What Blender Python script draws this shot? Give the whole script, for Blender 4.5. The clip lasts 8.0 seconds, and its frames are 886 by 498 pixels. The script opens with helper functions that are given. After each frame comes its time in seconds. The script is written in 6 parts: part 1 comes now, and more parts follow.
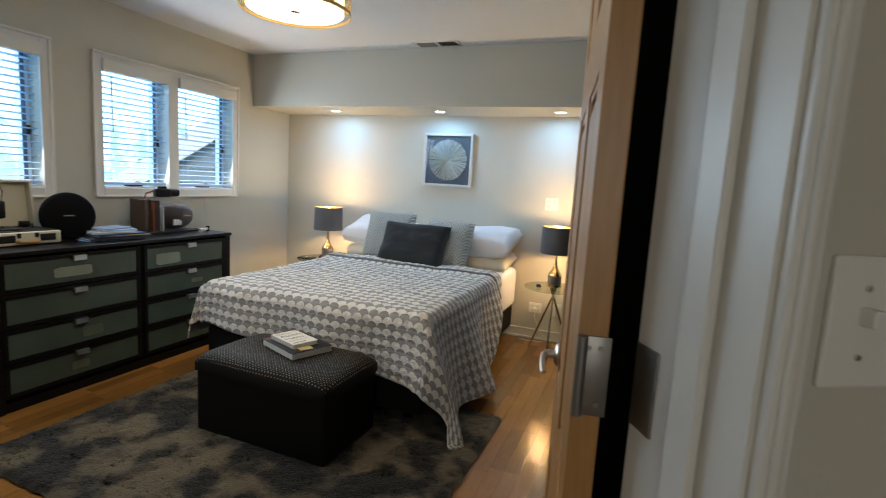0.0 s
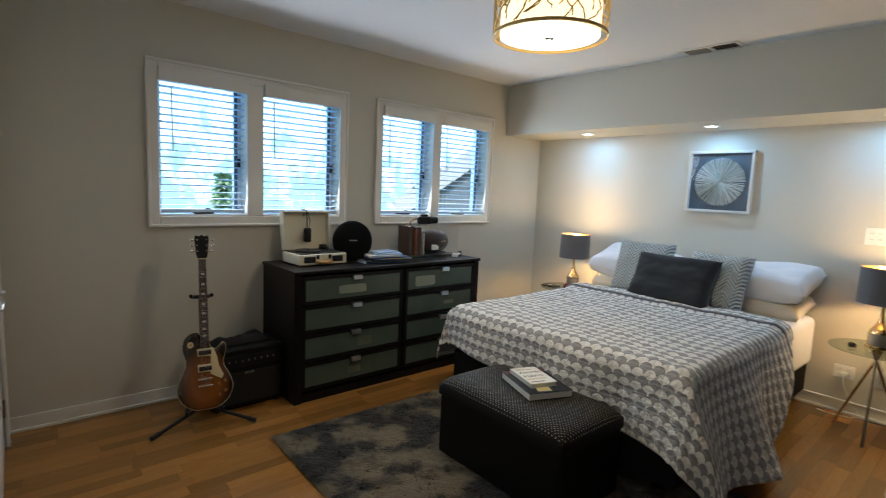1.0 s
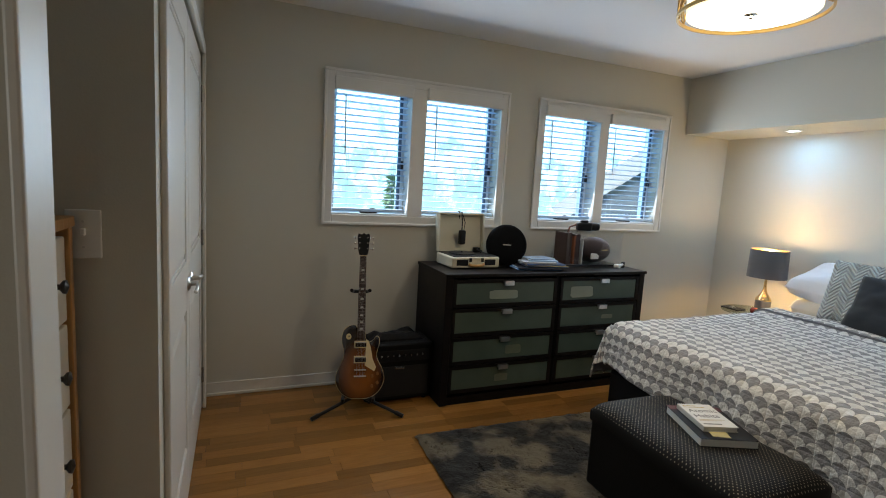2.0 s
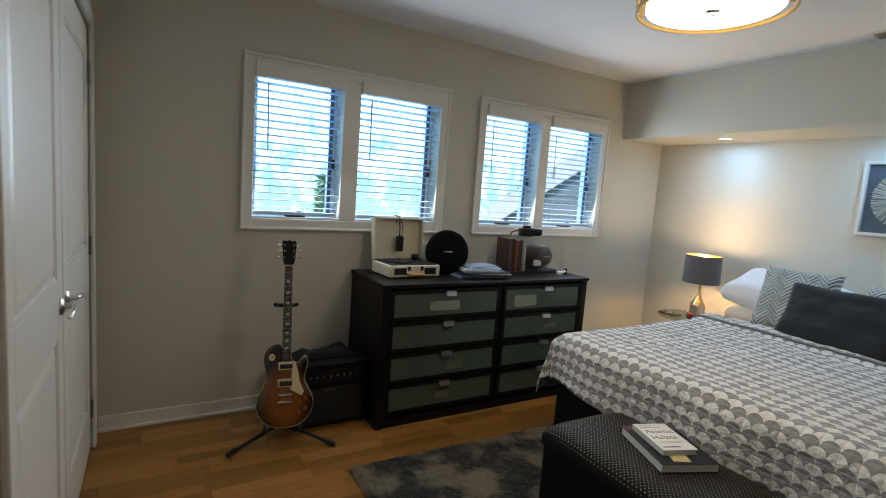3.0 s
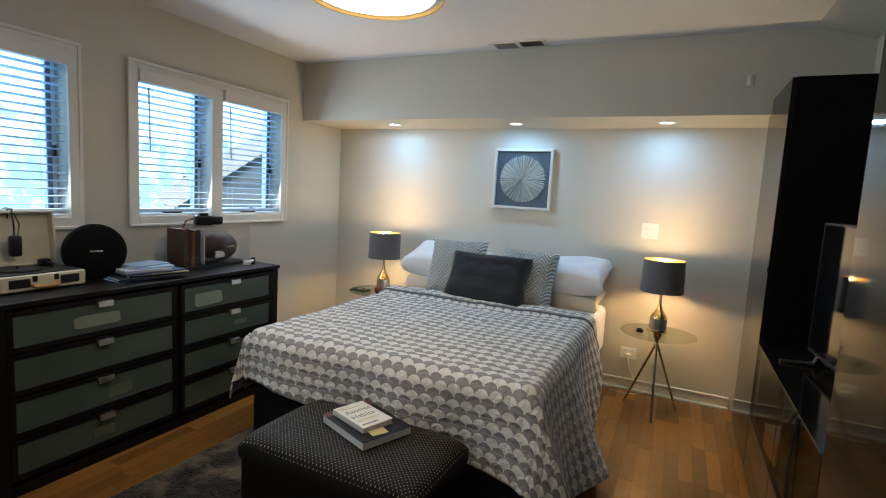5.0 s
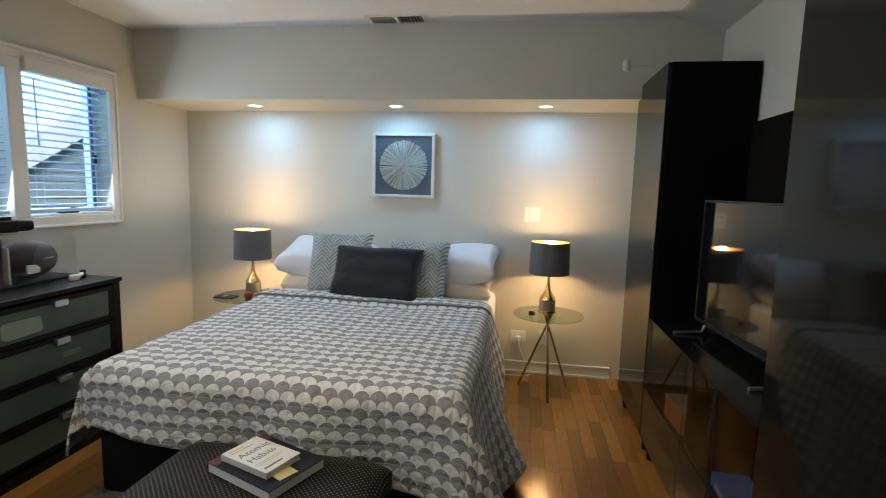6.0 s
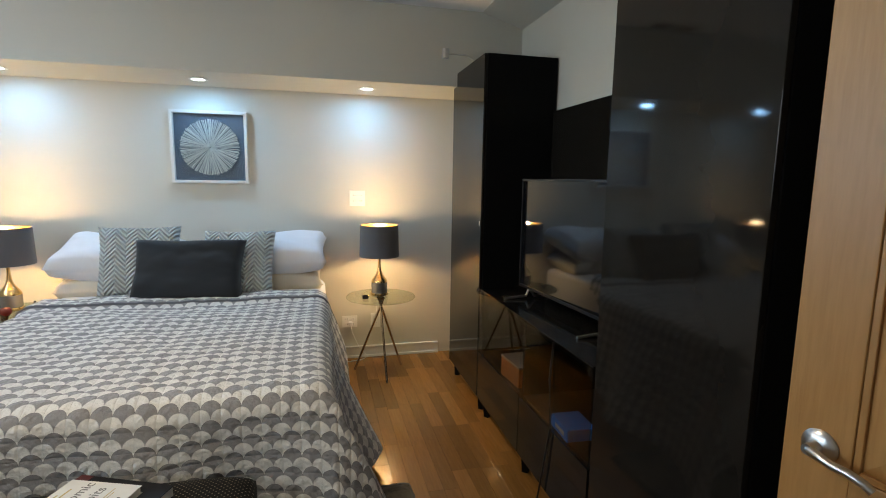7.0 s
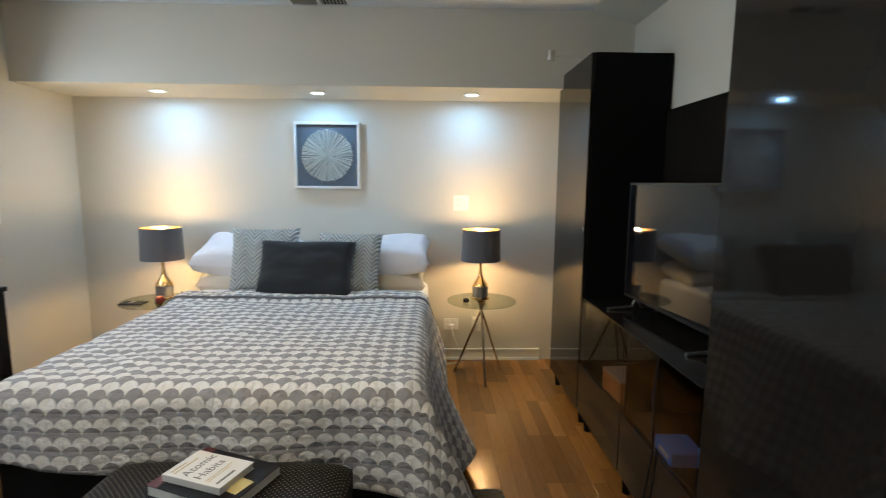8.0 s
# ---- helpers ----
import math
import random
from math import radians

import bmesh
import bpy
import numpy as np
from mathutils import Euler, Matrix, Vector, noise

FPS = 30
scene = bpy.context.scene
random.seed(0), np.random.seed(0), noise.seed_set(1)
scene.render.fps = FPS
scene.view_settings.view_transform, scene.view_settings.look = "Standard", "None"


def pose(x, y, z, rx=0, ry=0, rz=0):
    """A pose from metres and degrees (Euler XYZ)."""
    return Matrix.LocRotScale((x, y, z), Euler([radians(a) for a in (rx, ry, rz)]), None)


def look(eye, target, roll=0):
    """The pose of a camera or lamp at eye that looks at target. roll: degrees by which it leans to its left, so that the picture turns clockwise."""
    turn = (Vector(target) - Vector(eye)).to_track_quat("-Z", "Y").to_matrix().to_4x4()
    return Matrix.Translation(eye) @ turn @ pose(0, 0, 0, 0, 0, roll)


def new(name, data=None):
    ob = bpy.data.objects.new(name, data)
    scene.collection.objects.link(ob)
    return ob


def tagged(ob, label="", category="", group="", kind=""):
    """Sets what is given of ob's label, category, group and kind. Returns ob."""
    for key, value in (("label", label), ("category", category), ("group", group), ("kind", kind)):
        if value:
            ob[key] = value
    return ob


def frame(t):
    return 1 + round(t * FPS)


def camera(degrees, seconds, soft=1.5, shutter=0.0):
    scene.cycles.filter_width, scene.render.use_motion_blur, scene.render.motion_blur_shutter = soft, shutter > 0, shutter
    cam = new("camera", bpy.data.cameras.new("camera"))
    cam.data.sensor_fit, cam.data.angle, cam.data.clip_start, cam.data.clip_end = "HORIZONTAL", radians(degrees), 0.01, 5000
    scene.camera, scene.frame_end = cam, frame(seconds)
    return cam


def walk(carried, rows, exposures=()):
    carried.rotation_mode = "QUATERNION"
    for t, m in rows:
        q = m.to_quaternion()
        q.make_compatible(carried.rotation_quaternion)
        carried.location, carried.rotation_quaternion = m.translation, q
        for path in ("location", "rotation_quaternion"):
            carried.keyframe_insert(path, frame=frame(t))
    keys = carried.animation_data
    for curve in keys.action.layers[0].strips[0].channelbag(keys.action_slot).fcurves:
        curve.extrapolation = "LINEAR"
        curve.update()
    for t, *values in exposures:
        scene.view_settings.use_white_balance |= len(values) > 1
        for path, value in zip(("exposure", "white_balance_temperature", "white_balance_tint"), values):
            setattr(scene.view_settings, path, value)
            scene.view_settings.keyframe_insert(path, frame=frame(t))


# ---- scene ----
cam = camera(83.0, 8.0, soft=1.0, shutter=0.15)
PATH = [
    (0, (3.546, -4.463, 1.358), (2.836, -2.612, 1.096), 3.5),
    (0.5, (3.457, -4.361, 1.381), (2.334, -2.723, 1.143), 2.3),
    (1, (3.446, -4.311, 1.405), (1.949, -3.006, 1.174), 2.5),
    (1.5, (3.451, -4.225, 1.405), (1.657, -3.372, 1.170), 3.1),
    (1.7, (3.421, -4.234, 1.404), (1.593, -3.463, 1.150), 3.3),
    (2.8, (3.136, -4.131, 1.417), (1.379, -3.205, 1.188), 4.1),
    (3, (3.093, -4.135, 1.414), (1.386, -3.119, 1.184), 4.2),
    (3.5, (3.036, -4.126, 1.428), (1.531, -2.828, 1.201), 4.8),
    (4, (3.036, -4.120, 1.427), (1.837, -2.533, 1.215), 4.3),
    (4.5, (3.067, -4.086, 1.422), (2.060, -2.372, 1.207), 3.7),
    (6, (2.757, -3.825, 1.409), (2.450, -1.864, 1.166), 1.6),
    (6.5, (2.616, -3.793, 1.389), (2.737, -1.816, 1.111), 0.5),
    (7, (2.554, -3.794, 1.377), (3.031, -1.871, 1.102), 0.9),
    (7.5, (2.549, -3.791, 1.372), (3.077, -1.880, 1.108), 1.2),
    (8, (2.602, -3.801, 1.378), (2.652, -1.819, 1.116), 0.5),
]
walk(cam, [(t, look(eye, target, roll)) for t, eye, target, roll in PATH],
     exposures=[(0, 0.10), (0.5, 0.0), (1, -0.04), (3.5, -0.10), (4.5, -0.09), (6, -0.10), (7, 0.09), (7.5, 0.14), (8, 0.16)])

# ---------------- world and light ----------------
world = bpy.data.worlds.new("world")
scene.world = world
world.use_nodes = True
wn = world.node_tree.nodes
sky = wn.new("ShaderNodeTexSky")
sky.sky_type = "NISHITA"
sky.sun_disc = False
sky.sun_elevation = radians(28)
sky.sun_rotation = radians(200)
wn["Background"].inputs["Strength"].default_value = 0.12
world.node_tree.links.new(sky.outputs[0], wn["Background"].inputs["Color"])


def lamp_object(name, kind, m, energy, colour, **settings):
    data = bpy.data.lights.new(name, kind)
    data.energy = energy
    data.color = colour
    for key, value in settings.items():
        if key == "size":
            data.shape = "RECTANGLE"
            data.size, data.size_y = value
        elif key == "radius":
            data.shadow_soft_size = value
        elif key == "spot":
            data.spot_size, data.spot_blend = radians(value[0]), value[1]
        elif key == "angle":
            data.angle = radians(value)
    ob = new(name, data)
    ob.matrix_world = m
    return ob


lamp_object("sun", "SUN", look((0, 0, 8), (-4.0, 0.6, 4.0)), 5.0, (1.0, 0.96, 0.9), angle=15)

# ---------------- materials ----------------


def mat(name, base, rough=0.5, metal=0.0, tint=None, scale=30.0, amount=0.5, bump=0.0, bump_scale=None, coarse=3.0,
        coarse_amount=0.0, stretch=(1, 1, 1), spec=0.5, random_tone=0.0, coat=0.0, sheen=0.0, rough_var=0.0, shift=0.0):
    """Principled surface with fine grain, a coarse second scale and relief, at real-world size."""
    m = bpy.data.materials.new(name)
    m.use_nodes = True
    nt = m.node_tree
    n, ln = nt.nodes, nt.links
    p = n["Principled BSDF"]
    p.inputs["Roughness"].default_value = rough
    p.inputs["Metallic"].default_value = metal
    p.inputs["Specular IOR Level"].default_value = spec
    p.inputs["Coat Weight"].default_value = coat
    p.inputs["Coat Roughness"].default_value = 0.05
    p.inputs["Sheen Weight"].default_value = sheen
    co = n.new("ShaderNodeTexCoord")
    mp = n.new("ShaderNodeMapping")
    mp.inputs["Scale"].default_value = stretch
    ln.new(co.outputs["Object"], mp.inputs["Vector"])
    fine = n.new("ShaderNodeTexNoise")
    fine.inputs["Scale"].default_value = scale
    fine.inputs["Detail"].default_value = 5
    ln.new(mp.outputs[0], fine.inputs["Vector"])
    big = n.new("ShaderNodeTexNoise")
    big.inputs["Scale"].default_value = coarse
    big.inputs["Detail"].default_value = 3
    ln.new(mp.outputs[0], big.inputs["Vector"])
    mix = n.new("ShaderNodeMix")
    mix.data_type = "RGBA"
    tint = tint or tuple(c * 0.85 for c in base)
    mix.inputs["A"].default_value = (*base, 1)
    mix.inputs["B"].default_value = (*tint, 1)
    f1 = n.new("ShaderNodeMath")
    f1.operation = "MULTIPLY_ADD"
    f1.inputs[1].default_value = amount
    f1.inputs[2].default_value = shift
    ln.new(fine.outputs["Fac"], f1.inputs[0])
    f2 = n.new("ShaderNodeMath")
    f2.operation = "MULTIPLY_ADD"
    f2.inputs[1].default_value = coarse_amount
    ln.new(big.outputs["Fac"], f2.inputs[0])
    ln.new(f1.outputs[0], f2.inputs[2])
    ln.new(f2.outputs[0], mix.inputs["Factor"])
    colour = mix.outputs["Result"]
    if random_tone:
        info = n.new("ShaderNodeObjectInfo")
        away = n.new("ShaderNodeVectorMath")
        away.operation = "SCALE"
        away.inputs[0].default_value = (7.0, 11.0, 3.0)
        ln.new(info.outputs["Random"], away.inputs["Scale"])
        ln.new(away.outputs[0], mp.inputs["Location"])
        geo = n.new("ShaderNodeNewGeometry")
        add = n.new("ShaderNodeMath")
        add.operation = "ADD"
        ln.new(info.outputs["Random"], add.inputs[0])
        ln.new(geo.outputs["Random Per Island"], add.inputs[1])
        frac = n.new("ShaderNodeMath")
        frac.operation = "FRACT"
        ln.new(add.outputs[0], frac.inputs[0])
        tone = n.new("ShaderNodeMapRange")
        tone.inputs["To Min"].default_value = 1 - random_tone
        tone.inputs["To Max"].default_value = 1 + random_tone
        ln.new(frac.outputs[0], tone.inputs["Value"])
        hs = n.new("ShaderNodeHueSaturation")
        ln.new(colour, hs.inputs["Color"])
        ln.new(tone.outputs[0], hs.inputs["Value"])
        colour = hs.outputs["Color"]
    ln.new(colour, p.inputs["Base Color"])
    if rough_var:
        rv = n.new("ShaderNodeMapRange")
        rv.inputs["To Min"].default_value = max(0.02, rough - rough_var)
        rv.inputs["To Max"].default_value = rough + rough_var
        ln.new(big.outputs["Fac"], rv.inputs["Value"])
        ln.new(rv.outputs[0], p.inputs["Roughness"])
    if bump:
        src = fine
        if bump_scale:
            src = n.new("ShaderNodeTexNoise")
            src.inputs["Scale"].default_value = bump_scale
            src.inputs["Detail"].default_value = 3
            ln.new(mp.outputs[0], src.inputs["Vector"])
        b = n.new("ShaderNodeBump")
        b.inputs["Strength"].default_value = bump
        b.inputs["Distance"].default_value = 0.01
        ln.new(src.outputs["Fac"], b.inputs["Height"])
        ln.new(b.outputs[0], p.inputs["Normal"])
    return m


def glow(name, colour, strength):
    m = bpy.data.materials.new(name)
    m.use_nodes = True
    p = m.node_tree.nodes["Principled BSDF"]
    p.inputs["Base Color"].default_value = (*colour, 1)
    p.inputs["Emission Color"].default_value = (*colour, 1)
    p.inputs["Emission Strength"].default_value = strength
    return m


def glass(name, colour=(1, 1, 1), rough=0.0, thin=True):
    """Clear pane: light passes straight on, with a Fresnel-driven gloss."""
    m = bpy.data.materials.new(name)
    m.use_nodes = True
    n, ln = m.node_tree.nodes, m.node_tree.links
    n.remove(n["Principled BSDF"])
    a = n.new("ShaderNodeBsdfTransparent")
    a.inputs[0].default_value = (*colour, 1)
    g = n.new("ShaderNodeBsdfGlossy")
    g.inputs["Roughness"].default_value = rough
    lw = n.new("ShaderNodeLayerWeight")
    lw.inputs["Blend"].default_value = 0.28
    fr = n.new("ShaderNodeMath")
    fr.operation = "MULTIPLY_ADD"
    fr.inputs[1].default_value = 0.20
    fr.inputs[2].default_value = 0.02
    ln.new(lw.outputs["Facing"], fr.inputs[0])
    mx = n.new("ShaderNodeMixShader")
    ln.new(fr.outputs[0], mx.inputs[0])
    ln.new(a.outputs[0], mx.inputs[1])
    ln.new(g.outputs[0], mx.inputs[2])
    ln.new(mx.outputs[0], n["Material Output"].inputs[0])
    return m


WALL = mat("wall_paint", (0.56, 0.535, 0.46), 0.75, tint=(0.52, 0.495, 0.425), scale=180, amount=0.5, bump=0.06, coarse=1.5, coarse_amount=0.3)
CEIL = mat("ceiling_paint", (0.74, 0.74, 0.74), 0.85, scale=160, bump=0.06, amount=0.2, coarse=2, coarse_amount=0.15)
TRIM = mat("white_trim_paint", (0.72, 0.70, 0.65), 0.35, scale=60, amount=0.2, bump=0.03, coarse=4, coarse_amount=0.15)
BLACKWOOD = mat("black_brown_wood", (0.006, 0.005, 0.005), 0.40, spec=0.14, tint=(0.010, 0.008, 0.007), scale=12, stretch=(1, 0.12, 1), amount=0.8, bump=0.08, coarse_amount=0.3, rough_var=0.08)
GLOSSBLACK = mat("high_gloss_black", (0.008, 0.0072, 0.0062), 0.06, spec=0.215, tint=(0.017, 0.014, 0.011), scale=8, amount=0.5, coarse=3, coarse_amount=0.3, rough_var=0.015, bump=0.004, bump_scale=5)
MATTBLACK = mat("matt_black_board", (0.005, 0.005, 0.005), 0.62, spec=0.06, scale=80, amount=0.5, bump=0.03)
FROST = mat("frosted_glass_front", (0.085, 0.115, 0.090), 0.25, spec=0.35, tint=(0.050, 0.070, 0.056), scale=3, amount=0.5, coarse=3, coarse_amount=1.2, shift=-0.4, bump=0.01)
STEEL = mat("brushed_steel", (0.62, 0.61, 0.59), 0.28, metal=1.0, scale=200, stretch=(1, 12, 1), amount=0.3, bump=0.03)
CHROME = mat("polished_chrome", (0.75, 0.74, 0.72), 0.10, metal=1.0, scale=20, amount=0.1)
OAK = mat("golden_oak", (0.47, 0.25, 0.082), 0.38, tint=(0.32, 0.155, 0.046), scale=22, stretch=(6, 6, 0.5), amount=0.9, bump=0.10, coarse=3, coarse_amount=0.25)
FLOORWOOD = mat("oak_floorboard", (0.37, 0.172, 0.042), 0.19, tint=(0.215, 0.094, 0.022), scale=16, stretch=(7, 0.6, 1), amount=0.9, bump=0.04, coarse=2.5, coarse_amount=0.3, random_tone=0.30, rough_var=0.08)
JOINT = mat("dark_floor_joint", (0.15, 0.072, 0.024), 0.7, scale=40)
SHADE = mat("grey_lampshade_cloth", (0.10, 0.10, 0.11), 0.85, scale=400, amount=0.6, bump=0.15, sheen=0.2)
GOLD = mat("gold_lining", (0.85, 0.56, 0.20), 0.30, metal=1.0, scale=60, amount=0.3)
BRASS = mat("smoked_brass", (0.55, 0.47, 0.36), 0.16, metal=1.0, scale=30, amount=0.4)
GOLDBRASS = mat("polished_gold_brass", (0.74, 0.54, 0.26), 0.2, metal=1.0, scale=30, amount=0.3)
SMOKED = glass("smoked_black_glass", (0.74, 0.71, 0.68), 0.03)
LINEN = mat("white_cotton", (0.74, 0.74, 0.76), 0.85, tint=(0.66, 0.66, 0.69), scale=300, amount=0.5, bump=0.12, bump_scale=9, sheen=0.2)
CREAMLINEN = mat("cream_cotton", (0.66, 0.60, 0.49), 0.85, scale=300, amount=0.4, bump=0.12, bump_scale=9, sheen=0.2)
DARKVELVET = mat("charcoal_velvet", (0.022, 0.025, 0.029), 0.8, spec=0.15, tint=(0.015, 0.017, 0.020), scale=250, amount=0.6, bump=0.12, bump_scale=14, sheen=0.25)
BEDBASE = mat("dark_bed_base_cloth", (0.016, 0.015, 0.015), 0.85, spec=0.1, scale=300, amount=0.5, bump=0.1)
PLASTICWHITE = mat("white_plastic", (0.76, 0.75, 0.72), 0.30, scale=40, amount=0.1)
PLATEWHITE = mat("ivory_wall_plate", (0.74, 0.73, 0.69), 0.35, scale=40, amount=0.1)
PLASTICBLACK = mat("black_plastic", (0.009, 0.009, 0.010), 0.42, spec=0.3, scale=90, amount=0.4, bump=0.03)
CLEAR = glass("clear_glass")
WINDOWGLASS = glass("window_glass", (0.93, 0.97, 1.0))
TABLEGLASS = glass("smoked_table_glass", (0.76, 0.79, 0.74))
BULB = glow("warm_bulb", (1.0, 0.72, 0.38), 25.0)
LED = glow("cool_led", (0.86, 0.94, 1.0), 12.0)

# ---------------- mesh helpers ----------------


def part(name, bm, material, parent=None, label="", smooth=None):
    """Links a bmesh as one mesh object, under a thing or a part when parent is given."""
    me = bpy.data.meshes.new(name)
    bm.normal_update()
    bm.to_mesh(me)
    bm.free()
    for one in material if isinstance(material, (list, tuple)) else [material]:
        me.materials.append(one)
    if smooth is not None:
        me.shade_smooth()
        if smooth < 180:
            me.set_sharp_from_angle(angle=radians(smooth))
    ob = new(name, me)
    if parent is not None:
        ob.parent = parent
    return tagged(ob, label)


def thing(name, label, category, m=None, group="", kind=""):
    ob = new(name)
    ob.empty_display_size = 0.05
    if m is not None:
        ob.matrix_world = m
    return tagged(ob, label, category, group, kind)


def box(lo, hi, bevel=0.0, segments=2, bm=None, m=None):
    bm = bm or bmesh.new()
    mid = [(a + b) / 2 for a, b in zip(lo, hi)]
    size = [abs(b - a) for a, b in zip(lo, hi)]
    mm = Matrix.Translation(mid) @ Matrix.Diagonal((*size, 1))
    made = bmesh.ops.create_cube(bm, size=1, matrix=(m @ mm) if m is not None else mm)
    if bevel:
        edges = list({e for v in made["verts"] for e in v.link_edges})
        bmesh.ops.bevel(bm, geom=edges, offset=bevel, segments=segments, profile=0.5, affect="EDGES")
    return bm


def rod(a, b, r1, r2=None, sides=14, bm=None, caps=True):
    bm = bm or bmesh.new()
    a, b = Vector(a), Vector(b)
    d = b - a
    m = Matrix.Translation((a + b) / 2) @ d.to_track_quat("Z", "Y").to_matrix().to_4x4()
    bmesh.ops.create_cone(bm, cap_ends=caps, segments=sides, radius1=r1, radius2=r1 if r2 is None else r2, depth=d.length, matrix=m)
    return bm


def lathe(profile, sides=32, bm=None, m=None, close=False):
    """Turns a profile of (radius, height) about z."""
    bm = bm or bmesh.new()
    rings = []
    for r, z in profile:
        ring = []
        for i in range(sides):
            a = 2 * math.pi * i / sides
            p = Vector((r * math.cos(a), r * math.sin(a), z))
            ring.append(bm.verts.new(m @ p if m is not None else p))
        rings.append(ring)
    for lo, hi in zip(rings, rings[1:]):
        for i in range(sides):
            bm.faces.new((lo[i], lo[(i + 1) % sides], hi[(i + 1) % sides], hi[i]))
    if close:
        for i in range(sides):
            bm.faces.new((rings[-1][i], rings[-1][(i + 1) % sides], rings[0][(i + 1) % sides], rings[0][i]))
    else:
        if profile[0][0] > 1e-4:
            bm.faces.new(list(reversed(rings[0])))
        if profile[-1][0] > 1e-4:
            bm.faces.new(rings[-1])
    return bm


def prism(points, z0, z1, bm=None):
    """Upright prism over a plan polygon, given counter-clockwise."""
    bm = bm or bmesh.new()
    lo = [bm.verts.new((x, y, z0)) for x, y in points]
    hi = [bm.verts.new((x, y, z1)) for x, y in points]
    bm.faces.new(list(reversed(lo)))
    bm.faces.new(hi)
    n = len(points)
    for i in range(n):
        bm.faces.new((lo[i], lo[(i + 1) % n], hi[(i + 1) % n], hi[i]))
    return bm


def slab(points, height, bm=None, m=None):
    """Plate over an outline in its own x-y plane, turned by m."""
    bm = bm or bmesh.new()
    lo = [bm.verts.new(m @ Vector((x, y, 0)) if m is not None else (x, y, 0)) for x, y in points]
    hi = [bm.verts.new(m @ Vector((x, y, height)) if m is not None else (x, y, height)) for x, y in points]
    bm.faces.new(list(reversed(lo)))
    bm.faces.new(hi)
    n = len(points)
    for i in range(n):
        bm.faces.new((lo[i], lo[(i + 1) % n], hi[(i + 1) % n], hi[i]))
    return bm


def tube(points, r, sides=8, bm=None):
    """Round bar along a line of points."""
    bm = bm or bmesh.new()
    pts = [Vector(p) for p in points]
    rings = []
    for i, p in enumerate(pts):
        d = (pts[min(i + 1, len(pts) - 1)] - pts[max(i - 1, 0)]).normalized()
        q = d.to_track_quat("Z", "Y")
        rings.append([bm.verts.new(p + q @ Vector((r * math.cos(2 * math.pi * k / sides), r * math.sin(2 * math.pi * k / sides), 0))) for k in range(sides)])
    for lo, hi in zip(rings, rings[1:]):
        for k in range(sides):
            bm.faces.new((lo[k], lo[(k + 1) % sides], hi[(k + 1) % sides], hi[k]))
    bm.faces.new(list(reversed(rings[0])))
    bm.faces.new(rings[-1])
    return bm


# ---------------- the shell of the room ----------------
H = 2.45           # ceiling height
SOFFIT = 1.976     # underside of the boxed-in beam over the bed

west = bmesh.new()
for lo, hi in (((-0.16, -4.6, 0), (0, 0.12, 1.175)), ((-0.16, -4.6, 2.05), (0, 0.12, H)),
               ((-0.16, -4.6, 1.175), (0, -3.62, 2.05)), ((-0.16, -2.395, 1.175), (0, -2.015, 2.05)), ((-0.16, -0.805, 1.175), (0, 0.12, 2.05))):
    box(lo, hi, bm=west)
tagged(part("wall_west", west, WALL), "greige painted wall with two double windows", "wall", kind="structure")
tagged(part("wall_north", box((0, 0, 0), (4.05, 0.12, H)), WALL), "greige painted wall behind the bed", "wall", kind="structure")
tagged(part("wall_east", box((3.88, -3.70, 0), (4.03, 0, H)), WALL), "pale greige wall behind the black cabinets", "wall", kind="structure")

soffit = bmesh.new()
SPOTS = (0.76, 1.833, 2.881)
box((0, -0.54, SOFFIT), (3.88, 0, H), bm=soffit)
tagged(part("wall_soffit", soffit, WALL), "boxed greige soffit above the bed with downlights", "soffit", kind="structure")

tagged(part("ceiling", box((-0.16, -7.2, H), (6.2, 0.12, H + 0.1)), CEIL), "white painted ceiling", "ceiling", kind="structure")

strip = slab([(3.60, H - 0.003), (3.88, H - 0.085), (3.88, H - 0.001), (3.60, H - 0.001)], 3.1, m=pose(0, -0.541, 0, 90, 0, 0))
bmesh.ops.recalc_face_normals(strip, faces=strip.faces)
tagged(part("ceiling_slope", strip, WALL), "greige sloped ceiling strip above the black cabinets", "ceiling", kind="structure")
tagged(part("ceiling_cover", lathe([(0, -0.008), (0.030, -0.008), (0.036, -0.003), (0.037, 0), (0, 0)], 28, m=pose(3.44, -1.01, H)), CEIL, smooth=40), "small round white ceiling cover plate", "cover")

# wall with the closet, and the nook beside the entry
closet_wall = bmesh.new()
turn = pose(0, -4.372, 0, 0, 0, -0.4)
for lo, hi in (((-0.1, -0.12, 0), (0.17, 0, H)), ((1.83, -0.12, 0), (1.95, 0, H)), ((0.17, -0.12, 2.05), (1.83, 0, H))):
    box(lo, hi, bm=closet_wall, m=turn)
tagged(part("wall_closet", closet_wall, WALL), "greige wall around the white closet doors", "wall", kind="structure")
tagged(part("wall_nook", box((1.83, -5.4, 0), (1.947, -4.505, H)), WALL), "greige wall of a shaded nook", "wall", kind="structure")
tagged(part("wall_nook_back", box((1.83, -5.5, 0), (2.45, -5.4, H)), WALL), "greige back wall of the nook", "wall", kind="structure")
tagged(part("wall_stub", box((2.45, -7.0, 0), (2.55, -4.472, H)), WALL), "greige wall end beside the entry", "wall", kind="structure")
tagged(part("wall_closet_back", box((-0.16, -5.2, 0), (1.83, -5.1, H)), WALL), "plain back wall of the closet", "wall", kind="structure")

